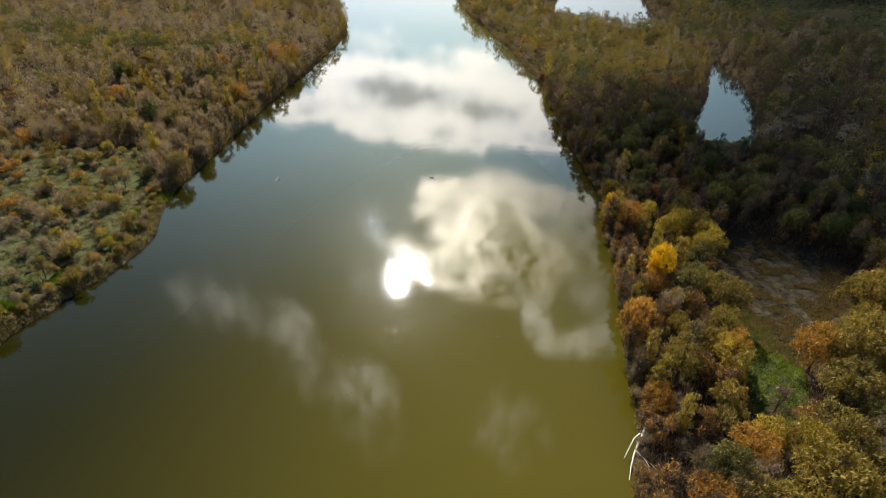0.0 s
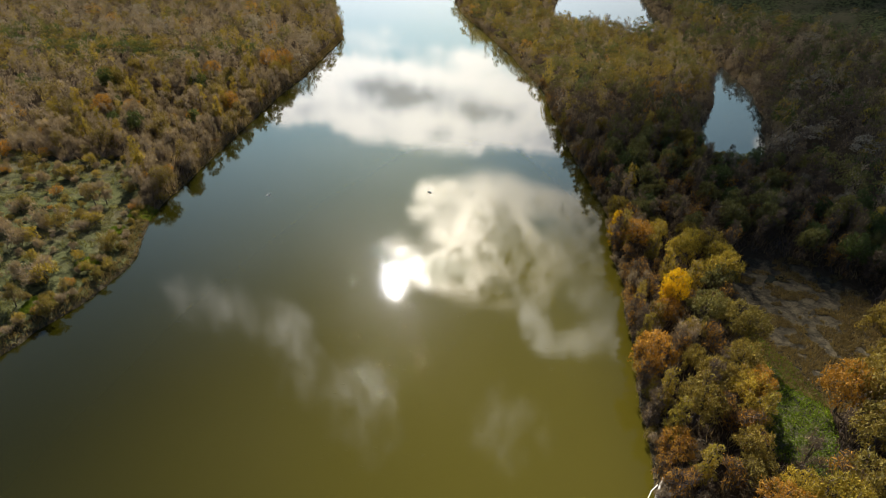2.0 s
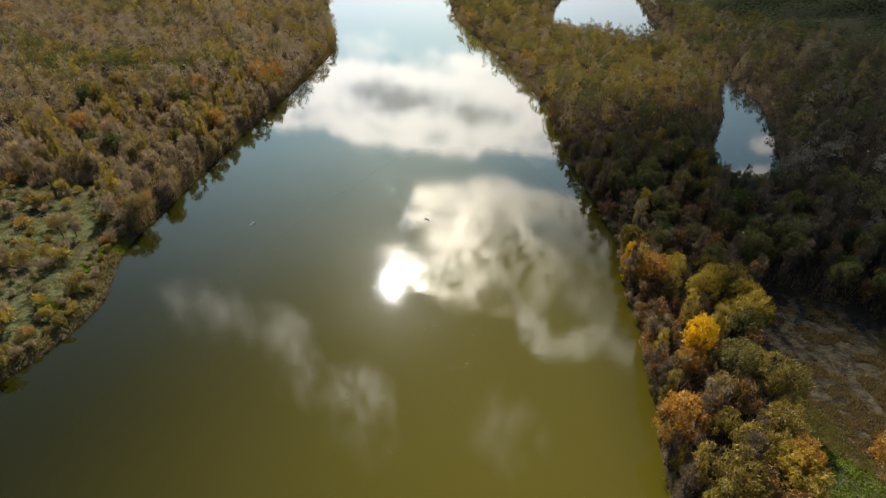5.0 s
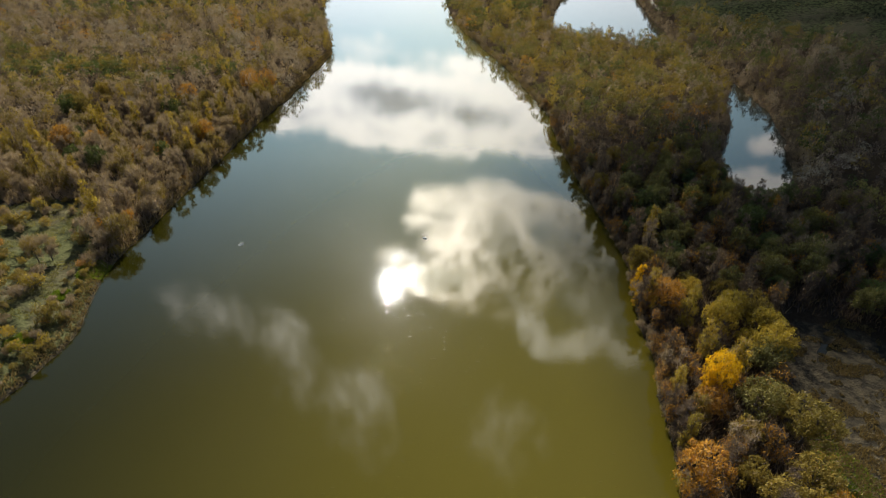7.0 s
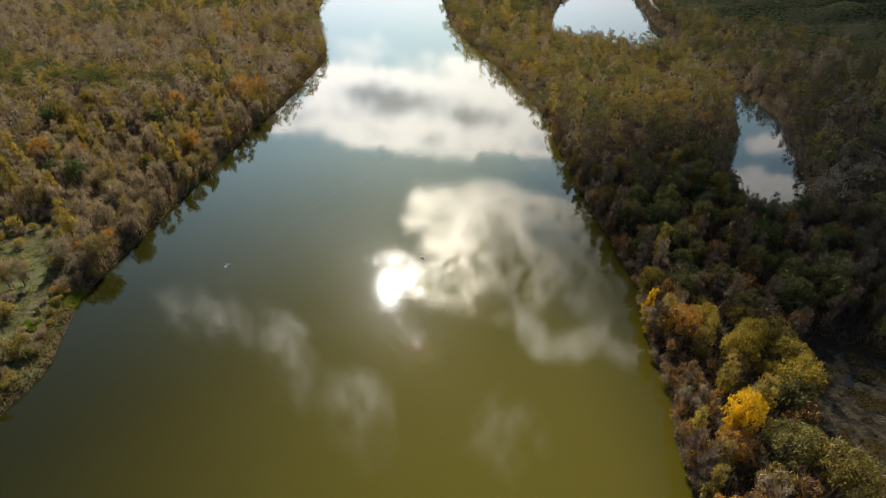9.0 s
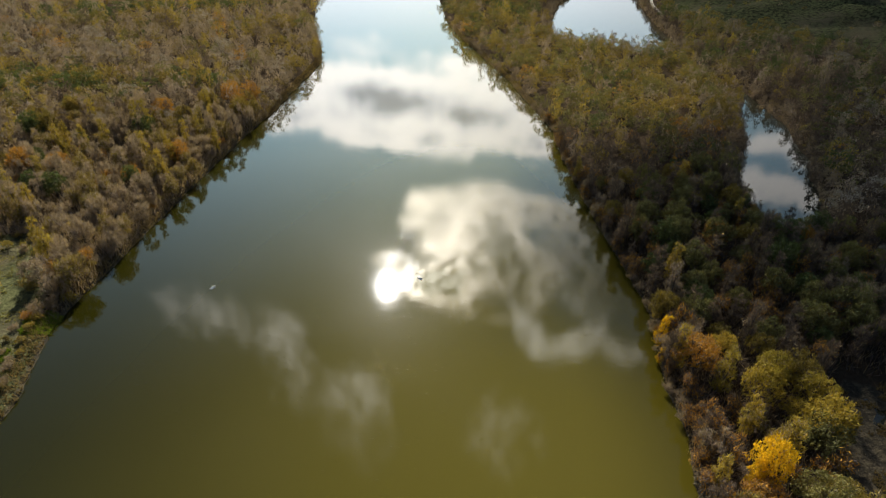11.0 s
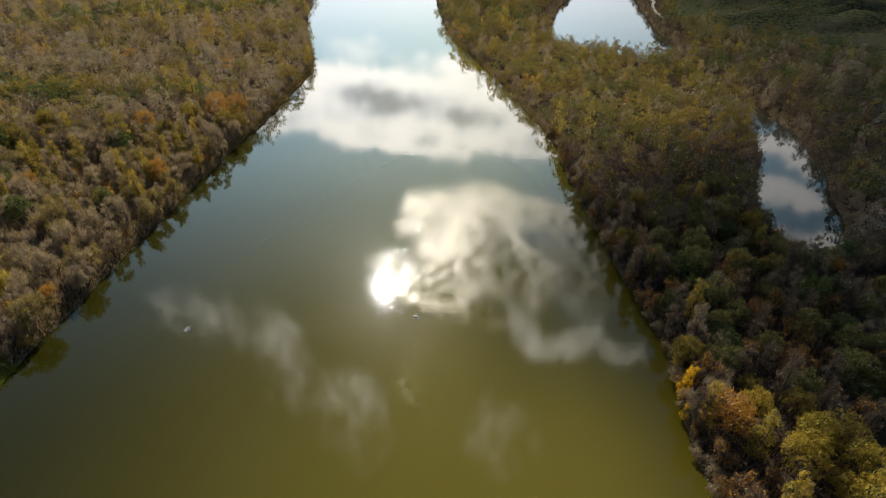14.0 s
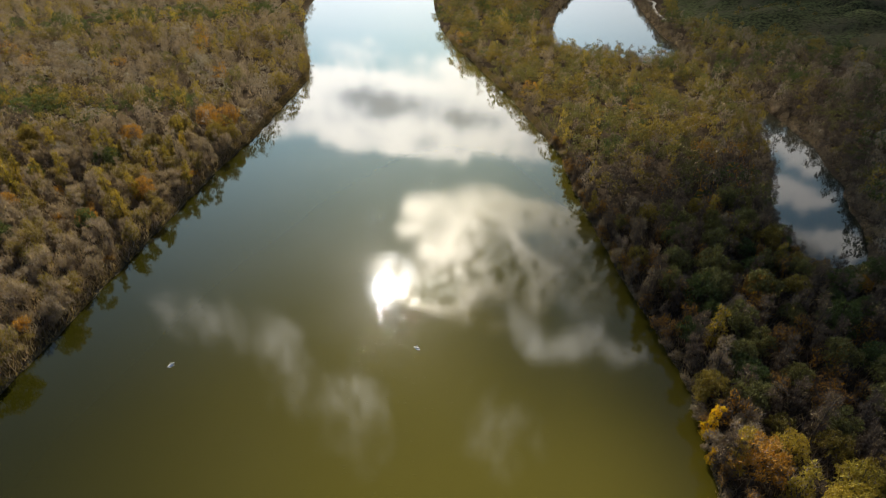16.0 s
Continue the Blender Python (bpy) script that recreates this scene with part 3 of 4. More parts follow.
def lobes_of(shape, r):
    """Rounded masses that make up a crown: x, y, z, radius, half-height, in metres."""
    out = []
    if shape == "round":        # broad willow: many uneven tufts about a lumpy dome
        bumps = unit(r.normal(size=(7, 3)))
        for k in range(42):
            a, e = k * 2.4 + r.uniform(-0.5, 0.5), (k + 0.5) / 42
            up = -0.35 + 1.33 * e
            flat = math.sqrt(max(0, 1 - up * up))
            d = np.array([flat * math.cos(a), flat * math.sin(a), up])
            reach = 0.66 + 0.42 * max(0, float((bumps @ d).max()) - 0.25) * r.uniform(0.8, 1.25)
            s = r.uniform(0.50, 1.0)
            out.append((3.9 * reach * d[0], 3.9 * reach * d[1], 5.3 + 4.6 * reach * d[2], s, s * r.uniform(0.75, 1.2)))
        for k in range(5):
            out.append((r.uniform(-1, 1), r.uniform(-1, 1), r.uniform(4, 7), 1.5, 1.7))
    elif shape == "upright":    # poplar: taller than wide, uneven
        for k in range(17):
            z = 1.6 + k * 0.52 + r.uniform(-0.3, 0.3)
            rad = 1.75 * math.sin(min(1, (k + 2.0) / 9) * 1.5) * r.uniform(0.35, 1.15) * (1 - 0.035 * k)
            a = k * 2.4 + r.uniform(-0.5, 0.5)
            s = r.uniform(0.50, 1.0) * (1 - 0.02 * k)
            out.append((rad * math.cos(a), rad * math.sin(a), z, s, s * 1.25))
    elif shape == "young":      # brushy young tree, open at the foot
        for k in range(13):
            a, rad = k * 2.4 + r.uniform(-0.6, 0.6), r.uniform(0.3, 1.75)
            s = r.uniform(0.42, 0.85)
            out.append((rad * math.cos(a), rad * math.sin(a), r.uniform(1.3, 6.1 - 0.9 * rad), s, s * 1.5))
    else:                       # low shrub
        for k in range(12):
            a, rad = k * 2.4 + r.uniform(-0.6, 0.6), r.uniform(0.2, 1.5)
            s = r.uniform(0.35, 0.75)
            out.append((rad * math.cos(a), rad * math.sin(a), r.uniform(0.6, 2.5 - 0.6 * rad), s, s * 1.1))
    return out


def tube(path, radii, sides=5):
    """A tapered limb along a path."""
    path = np.array(path, float)
    v, f = [], []
    for j, p in enumerate(path):
        d = unit(path[min(j + 1, len(path) - 1)] - path[max(j - 1, 0)])
        a = unit(np.cross(d, [0.3, 1.0, 0.2]))
        b = np.cross(d, a)
        for s in range(sides):
            th = 2 * math.pi * s / sides
            v.append(p + radii[j] * (math.cos(th) * a + math.sin(th) * b))
    for j in range(len(path) - 1):
        for s in range(sides):
            q, u = j * sides + s, j * sides + (s + 1) % sides
            f += [(q, u, u + sides), (q, u + sides, q + sides)]
    return np.array(v), np.array(f)


def joined(pieces):
    vs, fs, o = [], [], 0
    for v, f in pieces:
        vs.append(v)
        fs.append(f + o)
        o += len(v)
    return np.concatenate(vs), np.concatenate(fs)


def trunk_geometry(shape, lobes, r, thick):
    """A leaning trunk, and its limbs that reach into the masses of the crown."""
    limbs, top = [], max(l[2] for l in lobes)
    if shape == "shrub":
        for l in lobes[::2]:
            limbs.append(tube([(0.15 * l[0], 0.15 * l[1], -0.3), (0.6 * l[0], 0.6 * l[1], 0.5 * l[2]), l[:3]], [0.05, 0.035, 0.012], 3))
        return joined(limbs[:2]), joined(limbs[2:])
    lean = r.uniform(-0.5, 0.5, 2)
    spine = [(0, 0, -0.4), (0.2 * lean[0], 0.2 * lean[1], 0.25 * top), (0.7 * lean[0], 0.7 * lean[1], 0.55 * top), (lean[0], lean[1], 0.95 * top)]
    for l in lobes[:: 4 if shape == "round" else 3]:
        z0 = l[2] * r.uniform(0.35, 0.6)
        s = np.array([lean[0] * 0.5, lean[1] * 0.5, z0])
        e = np.array(l[:3]) + np.array([0, 0, 0.5 * l[4]])
        m = (s + e) / 2 + np.array([l[0] * 0.18, l[1] * 0.18, -0.1])
        limbs.append(tube([s, m, e], [thick * 0.42, thick * 0.25, thick * 0.06], 3))
    return tube(spine, [thick * 1.25, thick, thick * 0.65, thick * 0.12], 6), joined(limbs)


def twigs(lobes, count, r, length=1.1, width=0.075):
    """Fine bare twigs that fan out of the limbs."""
    p, d = crown_points(lobes, count, r, shell=(0.4, 1.15), low=-0.3)
    k = len(p)
    t = unit(d * 0.9 + np.array([0, 0, 0.8]) + 0.5 * r.normal(size=(k, 3)))
    b = unit(np.cross(t, r.normal(size=(k, 3))))
    s = length * r.uniform(0.6, 1.3, (k, 1))
    tri = np.stack([p - t * s * 0.5 - b * width, p - t * s * 0.5 + b * width, p + t * s * 0.6], 1)
    return tri.reshape(-1, 3)


def crown_geometry(shape, foliage, lobes, r, count, size, low=-0.55):
    """Corner array of the crown and, per triangle, 0 for leaves or 1 for twigs. foliage: share of leaves."""
    many = int(count * foliage)
    p, d = crown_points(lobes, int(many * 0.8), r, shell=(0.65, 1.1), low=low)
    q, e = crown_points(lobes, many - int(many * 0.8), r, shell=(1.0, 1.55), low=low)
    p, d = np.concatenate([p, q]), np.concatenate([d, e])
    v = leaves(p, d, size, r, 0.75, 1.5 if shape == "round" else 1.9)
    kinds = np.zeros(len(v) // 3, int)
    if foliage < 1:
        tv = twigs(lobes, count - many, r, 0.95, 0.036)
        v, kinds = np.concatenate([v, tv]), np.concatenate([kinds, np.ones(len(tv) // 3, int)])
    return v, kinds


def far_crown(shape, foliage, lobes, r, count, size):
    """A crown far off, in leaf clumps and twigs over its masses; per triangle 0 for leaves, 1 for twigs."""
    lobes = [(x, y, z, 1.7 * a, 1.6 * b) for x, y, z, a, b in (lobes[:42:3] if shape == "round" else lobes[::2])]
    p, d = crown_points(lobes, count, r, shell=(0.75, 1.12), low=-0.5)
    lv = leaves(p, d, size, r, 0.38, 1.3 if shape == "round" else 1.8)
    return lv, (r.random(len(lv) // 3) > foliage).astype(int)


# name: shape, leaf colour, twig colour, share of leaves, trunk radius, label
SPECIES = {
    "willow": ("round", "willow", "twig", 0.97, 0.28, "broad willow with grey-green rounded crown", "willow_tree"),
    "olive": ("round", "olive", "twig", 0.95, 0.26, "broad willow with olive-yellow autumn crown", "willow_tree"),
    "gold": ("round", "gold", "twig", 0.95, 0.24, "tree with bright golden autumn crown", "golden_tree"),
    "mellow": ("round", "yellow", "twig", 0.92, 0.24, "broad tree with mellow old-gold autumn crown", "golden_tree"),
    "goldpoplar": ("upright", "gold", "twig", 0.92, 0.15, "slender young tree with bright yellow leaves", "poplar_tree"),
    "yellow": ("upright", "yellow", "twig", 0.80, 0.17, "slender poplar with yellow-green thinning leaves", "poplar_tree"),
    "orange": ("round", "orange", "twig", 0.80, 0.22, "tree with rusty orange autumn leaves", "rusty_tree"),
    "oak": ("round", "green", "twig", 0.97, 0.28, "dark green oak still in full leaf", "oak_tree"),
    "brown": ("young", "brown", "twig", 0.26, 0.11, "young tree with sparse brown leaves and bare twigs", "young_tree"),
    "youngolive": ("young", "olive", "twig", 0.62, 0.11, "young tree with thin olive-yellow leaves", "olive_sapling"),
    "bare": ("upright", "brown", "twig", 0.14, 0.16, "leafless brown-grey tree with fine twigs", "bare_tree"),
    # the bare tree again, in the twigs darkened for shade
    "shadetwig": ("upright", "brown", "shadetwig", 0.08, 0.16, "leafless tree with fine twigs coloured dark as if shaded", "alder_tree"),
    "thicket": ("young", "orange", "shadetwig", 0.30, 0.11, "young russet tree with dark twigs and last leaves", "russet_sapling"),
    "pale": ("round", "brown", "grey", 0.04, 0.22, "leafless pale grey tree with spreading twigs", "bare_tree"),
    "bush": ("shrub", "brown", "twig", 0.42, 0.05, "low brown shrub with thinning leaves", "shrub"),
    "bushgreen": ("shrub", "olive", "twig", 0.9, 0.05, "low rounded olive-green shrub", "shrub"),
    "bushrust": ("shrub", "orange", "twig", 0.75, 0.05, "low shrub with rusty orange autumn leaves", "shrub"),
    "bushgold": ("shrub", "yellow", "twig", 0.7, 0.05, "low shrub with yellow autumn leaves", "shrub"),
}
COUNT = {"round": 2900, "upright": 1500, "young": 1150, "shrub": 560}
SIZE = {"round": 0.30, "upright": 0.27, "young": 0.25, "shrub": 0.24}
PROTO, FAR = {}, {}
for kind, (shape, leaf, twig, share, thick, label, plain) in SPECIES.items():
    PROTO[kind], FAR[kind] = [], []
    for variant in range(3):
        r = np.random.default_rng(100 + 17 * len(PROTO) + variant)
        lobes = lobes_of(shape, r)
        v, kinds = crown_geometry(shape, share, lobes, r, COUNT[shape], SIZE[shape])
        crown = mesh_np("crown", v, np.arange(len(v)).reshape(-1, 3), [LEAF[leaf], LEAF[twig]], kinds)
        spine, limbs = trunk_geometry(shape, lobes, r, thick)
        PROTO[kind].append((mesh_np("trunk", *spine, [BARK], smooth=True), mesh_np("limbs", *limbs, [BARK], smooth=True), crown))
        v, kinds = far_crown(shape, share, lobes, r, 420 if shape == "round" else 270 if shape != "shrub" else 90, SIZE[shape] * 1.4)
        FAR[kind].append((v, kinds))

trees_made = {}


def plant(kind, x, y, scale, tall=1.0, variant=None, r=rng, z=None):
    """One tree of a kind, its foot in the ground."""
    shape, leaf, twig, share, thick, label, plain = SPECIES[kind]
    variant = int(r.integers(3)) if variant is None else variant
    z = float(ground_z(x, y)) if z is None else z
    m = pose(x, y, z, r.uniform(-4, 4), r.uniform(-4, 4), r.uniform(0, 360)) @ Matrix.Diagonal((scale, scale, scale * tall, 1))
    first = trees_made.get((kind, variant))
    if first is not None:
        return copy_thing(first, m @ Matrix.Diagonal((1 / first.scale[0], 1 / first.scale[1], 1 / first.scale[2], 1)))
    root = new(plain)
    root.empty_display_size = 0.5
    trunk, limbs, crown = PROTO[kind][variant]
    part("branchwork", limbs, BARK, part("trunk", trunk, BARK, root))
    part("crown", crown, None, root)
    tagged(root, label, "shrub" if shape == "shrub" else "tree", group=plain.replace("_", " ") + "s on the river banks")
    root.matrix_basis = m
    trees_made[(kind, variant)] = root
    return root


def scatter(x0, x1, y0, y1, spacing):
    """Jittered places over a stretch of the plan."""
    xs, ys = np.meshgrid(np.arange(x0, x1, spacing), np.arange(y0, y1, spacing))
    xs = xs + (np.arange(xs.shape[0]) % 2)[:, None] * spacing * 0.5
    p = np.stack([xs, ys], -1).reshape(-1, 2) + rng.uniform(-0.42, 0.42, (xs.size, 2)) * spacing
    return p[:, 0], p[:, 1]


def choose(weights):
    names = list(weights)
    p = np.array([weights[k] for k in names], float)
    return names[int(rng.choice(len(names), p=p / p.sum()))]


def mixture(x, y, patch, near):
    """What grows at a place: shares of kinds, by its stretch of the banks."""
    if x < 0:
        if -225 < x < -55 and abs(y - 461 - 0.485 * (x + 199)) < 13 + 12 * patch:
            return {"oak": 7, "olive": 1.5, "mellow": 0.5}
        if x < -78 and abs(y - 286 - 0.35 * max(0, -150 - x)) < 10 + 14 * patch:
            return {"oak": 4, "olive": 3, "willow": 1.5, "brown": 1.5, "yellow": 1}
        if y < 178:
            return {"brown": 4, "youngolive": 2.6, "bush": 2.4, "bushrust": 0.6, "bushgold": 1, "yellow": 0.5}
        if y < 232:
            return {"brown": 4.4, "youngolive": 3.4, "bare": 1.8, "yellow": 1.3, "bushgold": 0.8, "bushrust": 0.6, "orange": 0.25, "oak": 0.3}
        if patch > 0.10:
            return {"youngolive": 4, "yellow": 1.8, "brown": 3.5, "olive": 1.8, "bare": 2.2, "shadetwig": 1.2, "oak": 0.9, "willow": 0.6}
        return {"brown": 4.2, "bare": 3.6, "shadetwig": 2.4, "youngolive": 1.8, "yellow": 0.6, "pale": 1.3, "olive": 0.8, "orange": 0.2, "willow": 0.4}
    # darker kinds on the right, whose colour deepens the shade there
    if x > 150 and y < 380 or x > 112 and y < 215:
        return {"shadetwig": 5, "bare": 1, "brown": 1.2, "pale": 0.5, "willow": 2.0, "olive": 0.5, "oak": 1.8, "yellow": 0.25}
    if x > 68 and 98 < y < 160:
        return {"shadetwig": 4, "willow": 2, "thicket": 2, "oak": 1.2, "brown": 0.6}
    if y < 84:
        if near < 7:
            return {"thicket": 4, "brown": 1.5, "orange": 1.5, "yellow": 2, "bush": 1.5, "shadetwig": 1}
        return {"olive": 4.0, "mellow": 1.0, "willow": 1.0, "orange": 2.0, "thicket": 4.0, "brown": 1.0, "yellow": 1.2, "shadetwig": 1.2, "youngolive": 1.5}
    if y < 132:
        if near < 10:
            return {"thicket": 6, "shadetwig": 2.5, "brown": 1.5, "yellow": 2.0, "orange": 0.6, "youngolive": 2.0}
        return {"olive": 4.2, "willow": 2.6, "mellow": 1.3, "yellow": 1.6, "thicket": 2.4, "shadetwig": 1, "youngolive": 2}
    if y < 235:
        return {"willow": 2.0, "brown": 0.9, "thicket": 2.4, "shadetwig": 4.4, "bare": 0.5, "oak": 0.9, "olive": 0.8, "yellow": 0.5, "orange": 0.2}
    if x - near > 0 and patch < -0.1:
        return {"willow": 2.5, "olive": 3, "brown": 2.4, "bare": 1.4, "oak": 1, "yellow": 0.5}
    return {"olive": 4, "willow": 3.6, "yellow": 1.5, "youngolive": 2, "brown": 1.4, "orange": 0.35, "bare": 0.8, "oak": 0.4}


def track_distance(x, y):
    """How far a place lies from the dirt track."""
    best = np.full(np.shape(x), 1e9)
    for (x0, y0), (x1, y1) in zip(TRACK, TRACK[1:]):
        t = np.clip(((x - x0) * (x1 - x0) + (y - y0) * (y1 - y0)) / ((x1 - x0) ** 2 + (y1 - y0) ** 2), 0, 1)
        best = np.minimum(best, np.hypot(x - x0 - t * (x1 - x0), y - y0 - t * (y1 - y0)))
    return best


def clear(x, y, margin):
    """Where trees may stand."""
    d = water_depth_side(x, y)
    return (d < -margin) & (poly_distance(x, y, MARSH) < -1.8) & (poly_distance(x, y, POND) < -3.6) & (poly_distance(x, y, LAKE) < -7) & (track_distance(x, y) > 6) & (poly_distance(x, y, LUSH) < -0.8)


def size_of(kind):
    shape = SPECIES[kind][0]
    lo, hi = {"round": (0.52, 1.02), "upright": (0.72, 1.15), "young": (0.8, 1.35), "shrub": (0.7, 1.3)}[shape]
    return float(rng.uniform(lo, hi)), float(rng.uniform(0.88, 1.12))


# single trees that stand out
plant("gold", 51.2, 97.8, 0.72, 1.5, 0)
plant("goldpoplar", 49.2, 96.6, 0.75, 1.0, 0)
plant("goldpoplar", 48.2, 130.0, 0.80, 1.0, 1)
plant("goldpoplar", 46.8, 125.0, 0.45, 1.0, 2)
for x, y, s in ((58.2, 113.0, 0.85), (62.5, 116.0, 0.8), (57.0, 123.0, 0.65)):
    plant("mellow", x, y, s, 1.1)
for x, y, s in ((-69.5, 271.5, 1.0), (-75.0, 267.5, 1.05), (-72, 264, 0.8)):
    plant("orange", x, y, s)
for x, y, s in ((61.0, 87.0, 1.05), (44.5, 68.0, 1.05), (75.0, 70.5, 1.25), (89.5, 87.0, 1.25), (63.0, 52.5, 1.1), (56.0, 45.0, 1.2), (81, 73, 1.2), (95, 80, 1.2), (70, 62, 1.1), (88, 70, 1.3)):
    plant("olive", x, y, s)
SPECIAL = np.array([(51.2, 97.8), (48.2, 130), (58.2, 113), (62.5, 116), (57, 123), (61, 87), (44.5, 68), (75, 70.5), (89.5, 87), (63, 52.5), (56, 45), (81, 73), (95, 80), (70, 62), (88, 70)])

far = {}


def in_reach(x, y):
    """The wedge of floodplain along the flight."""
    return (x > -98 - 0.67 * (y - 78)) & (x < 88 + 0.72 * (y - 47))


def woods(x0, x1, y0, y1, spacing, margin, near):
    xs, ys = scatter(x0, x1, y0, y1, spacing)
    ok = clear(xs, ys, margin) & (meadow(xs, ys) < 0.5) & in_reach(xs, ys)
    xs, ys = xs[ok], ys[ok]
    zs, patches, ashore = ground_z(xs, ys), fbm2(xs / 26, ys / 26, 61, 3), xs - shore_right(ys)
    for x, y, z, patch, off in zip(xs.tolist(), ys.tolist(), zs.tolist(), patches.tolist(), ashore.tolist()):
        if near and np.hypot(SPECIAL[:, 0] - x, SPECIAL[:, 1] - y).min() < 4.2:
            continue
        kind = choose(mixture(x, y, patch, off))
        s, tall = size_of(kind)
        if near:
            plant(kind, x, y, s, tall, z=z)
        else:
            if rng.random() > 0.1:
                far.setdefault(x < 0, []).append((kind, x, y, z, s * (1.12 if y < 400 else 1.4), tall * 0.95))


woods(30, 120, 34, 205, 4.5, 0.9, True)
woods(-135, -56, 118, 262, 4.3, 0.8, True)
woods(120, 330, 60, 205, 6.0, 0.3, False)
woods(14, 330, 205, 400, 5.6, 0.3, False)
woods(14, 520, 400, 600, 7.8, 0.3, False)
woods(-440, -40, 262, 430, 5.3, 0.8, False)
woods(-440, -40, 430, 610, 7.6, 0.8, False)
woods(-320, -135, 165, 262, 5.2, 1.0, False)

# scattered bushes on the far slope
xs, ys = scatter(185, 620, 400, 760, 11.0)
ok = (hill(xs, ys) > 2) & (fbm2(xs / 45, ys / 45, 77, 3) > 0.08)
for x, y, z in zip(xs[ok].tolist(), ys[ok].tolist(), ground_z(xs[ok], ys[ok]).tolist()):
    far[False].append((choose({"bushgreen": 4, "bush": 2}), x, y, z, float(rng.uniform(0.6, 1.5)), 1.0))

# thickets close round the pond and the lake
for poly in (POND, LAKE):
    for (x0, y0), (x1, y1) in zip(poly, poly[1:] + poly[:1]):
        for f in np.arange(0, 1, 2.1 / math.hypot(x1 - x0, y1 - y0)):
            for off in (0.8, 3.0, 5.4):
                nx_, ny_ = (y1 - y0), -(x1 - x0)
                ln = math.hypot(nx_, ny_)
                x, y = x0 + f * (x1 - x0) + nx_ / ln * off + rng.uniform(-1, 1), y0 + f * (y1 - y0) + ny_ / ln * off + rng.uniform(-1, 1)
                if water_depth_side(np.array([x]), np.array([y]))[0] > 0.8:
                    x, y = x - 2 * nx_ / ln * off, y - 2 * ny_ / ln * off
                far[False].append((choose({"brown": 2, "bush": 4, "shadetwig": 1.2, "bushgreen": 0.5}), x, y, 0.2, float(rng.uniform(0.5, 0.85)) * (0.7 + 0.12 * off), 1.0))

for y in np.arange(262, 470, 2.6):
    far[False].append((choose({"bush": 3, "bushgreen": 2, "brown": 2, "bushgold": 0.8}), float(shore_right(np.array([y]))[0]) + rng.uniform(-0.2, 1.8), y, 0.4, float(rng.uniform(0.6, 1.0)), 1.0))

# brush that leans over the water's edge
for y in np.arange(36, 262, 1.8):
    x = float(shore_right(np.array([y]))[0]) + rng.uniform(-0.3, 1.6)
    kind = choose({"bush": 3, "thicket": 3, "shadetwig": 1.6, "brown": 1, "yellow": 0.7 if y < 135 else 0.25, "bushgold": 0.5 if y < 135 else 0.1, "bushgreen": 0.6})
    plant(kind, x, y + rng.uniform(-0.8, 0.8), float(rng.uniform(0.55, 0.95)), z=0.5)

# open shrubs on the meadow of the left bank, denser along the shore
xs, ys = scatter(-170, -62, 66, 190, 4.3)
ok = (water_depth_side(xs, ys) < -2) & (meadow(xs, ys) > 0.4) & (fbm2(xs / 14, ys / 14, 71, 2) > -0.32) & in_reach(xs, ys)
for x, y in zip(xs[ok], ys[ok]):
    kind = choose({"bush": 4.5, "bushgreen": 2.4, "bushgold": 2.2, "bushrust": 1.0, "brown": 1.8, "youngolive": 1.6})
    plant(kind, x, y, float(0.5 + 1.3 * rng.random() ** 1.6) * (0.62 if kind in ("brown", "youngolive") else 1), float(rng.uniform(0.8, 1.15)))
yy = np.arange(66, 190, 2.6)
for off, keep in ((2.6, 0.9), (5.4, 0.6)):
    for y in yy:
        if rng.random() < keep:
            plant(choose({"bush": 5, "bushgreen": 1, "bushgold": 0.6, "bushrust": 0.8}), float(shore_left(np.array([y]))[0]) - off - rng.uniform(0, 1.5), y + rng.uniform(-1, 1), float(rng.uniform(0.45, 0.95)))


# ---- far woods: too many to count ----
def far_woods(name, rows, label):
    mats = [LEAF[k] for k in LEAF] + [BARK]
    at = {k: j for j, k in enumerate(LEAF)}
    vs, idx = [], []
    for kind, x, y, z, s, tall in rows:
        v, kinds = FAR[kind][int(rng.integers(3))]
        a = rng.uniform(0, 6.283)
        c, q = math.cos(a), math.sin(a)
        u = v * (s, s, s * tall)
        vs.append(np.stack([u[:, 0] * c - u[:, 1] * q + x, u[:, 0] * q + u[:, 1] * c + y, u[:, 2] + z], 1))
        idx.append(np.where(kinds == 0, at[SPECIES[kind][1]], at[SPECIES[kind][2]]))
    v = np.concatenate(vs)
    me = mesh_np(name, v, np.arange(len(v)).reshape(-1, 3), mats, np.concatenate(idx))
    return tagged(new(name, me), label, "woods", kind="stuff")


far_woods("far_woods", far[True], "dense brown and olive autumn woods on the floodplain")
far_woods("far_woods", far[False], "dense olive and dark leafless woods round the lake")


# ---- grass, reeds ----
def blades(name, xs, ys, mat, tall, wide, label):
    k = len(xs)
    p = np.stack([xs, ys, ground_z(xs, ys) - 0.03], 1)
    t = unit(np.stack([rng.normal(0, 0.45, k), rng.normal(0, 0.45, k), np.ones(k)], 1))
    b = unit(np.cross(t, rng.normal(size=(k, 3))))
    h = tall * rng.uniform(0.5, 1.3, (k, 1))
    tri = np.stack([p - b * wide, p + b * wide, p + t * h], 1).reshape(-1, 3)
    return tagged(new(name, mesh_np(name, tri, np.arange(3 * k).reshape(-1, 3), [mat])), label, "grass", kind="stuff")


def random_places(k, x0, x1, y0, y1, keep):
    x, y = rng.uniform(x0, x1, k), rng.uniform(y0, y1, k)
    ok = keep(x, y)
    return x[ok], y[ok]


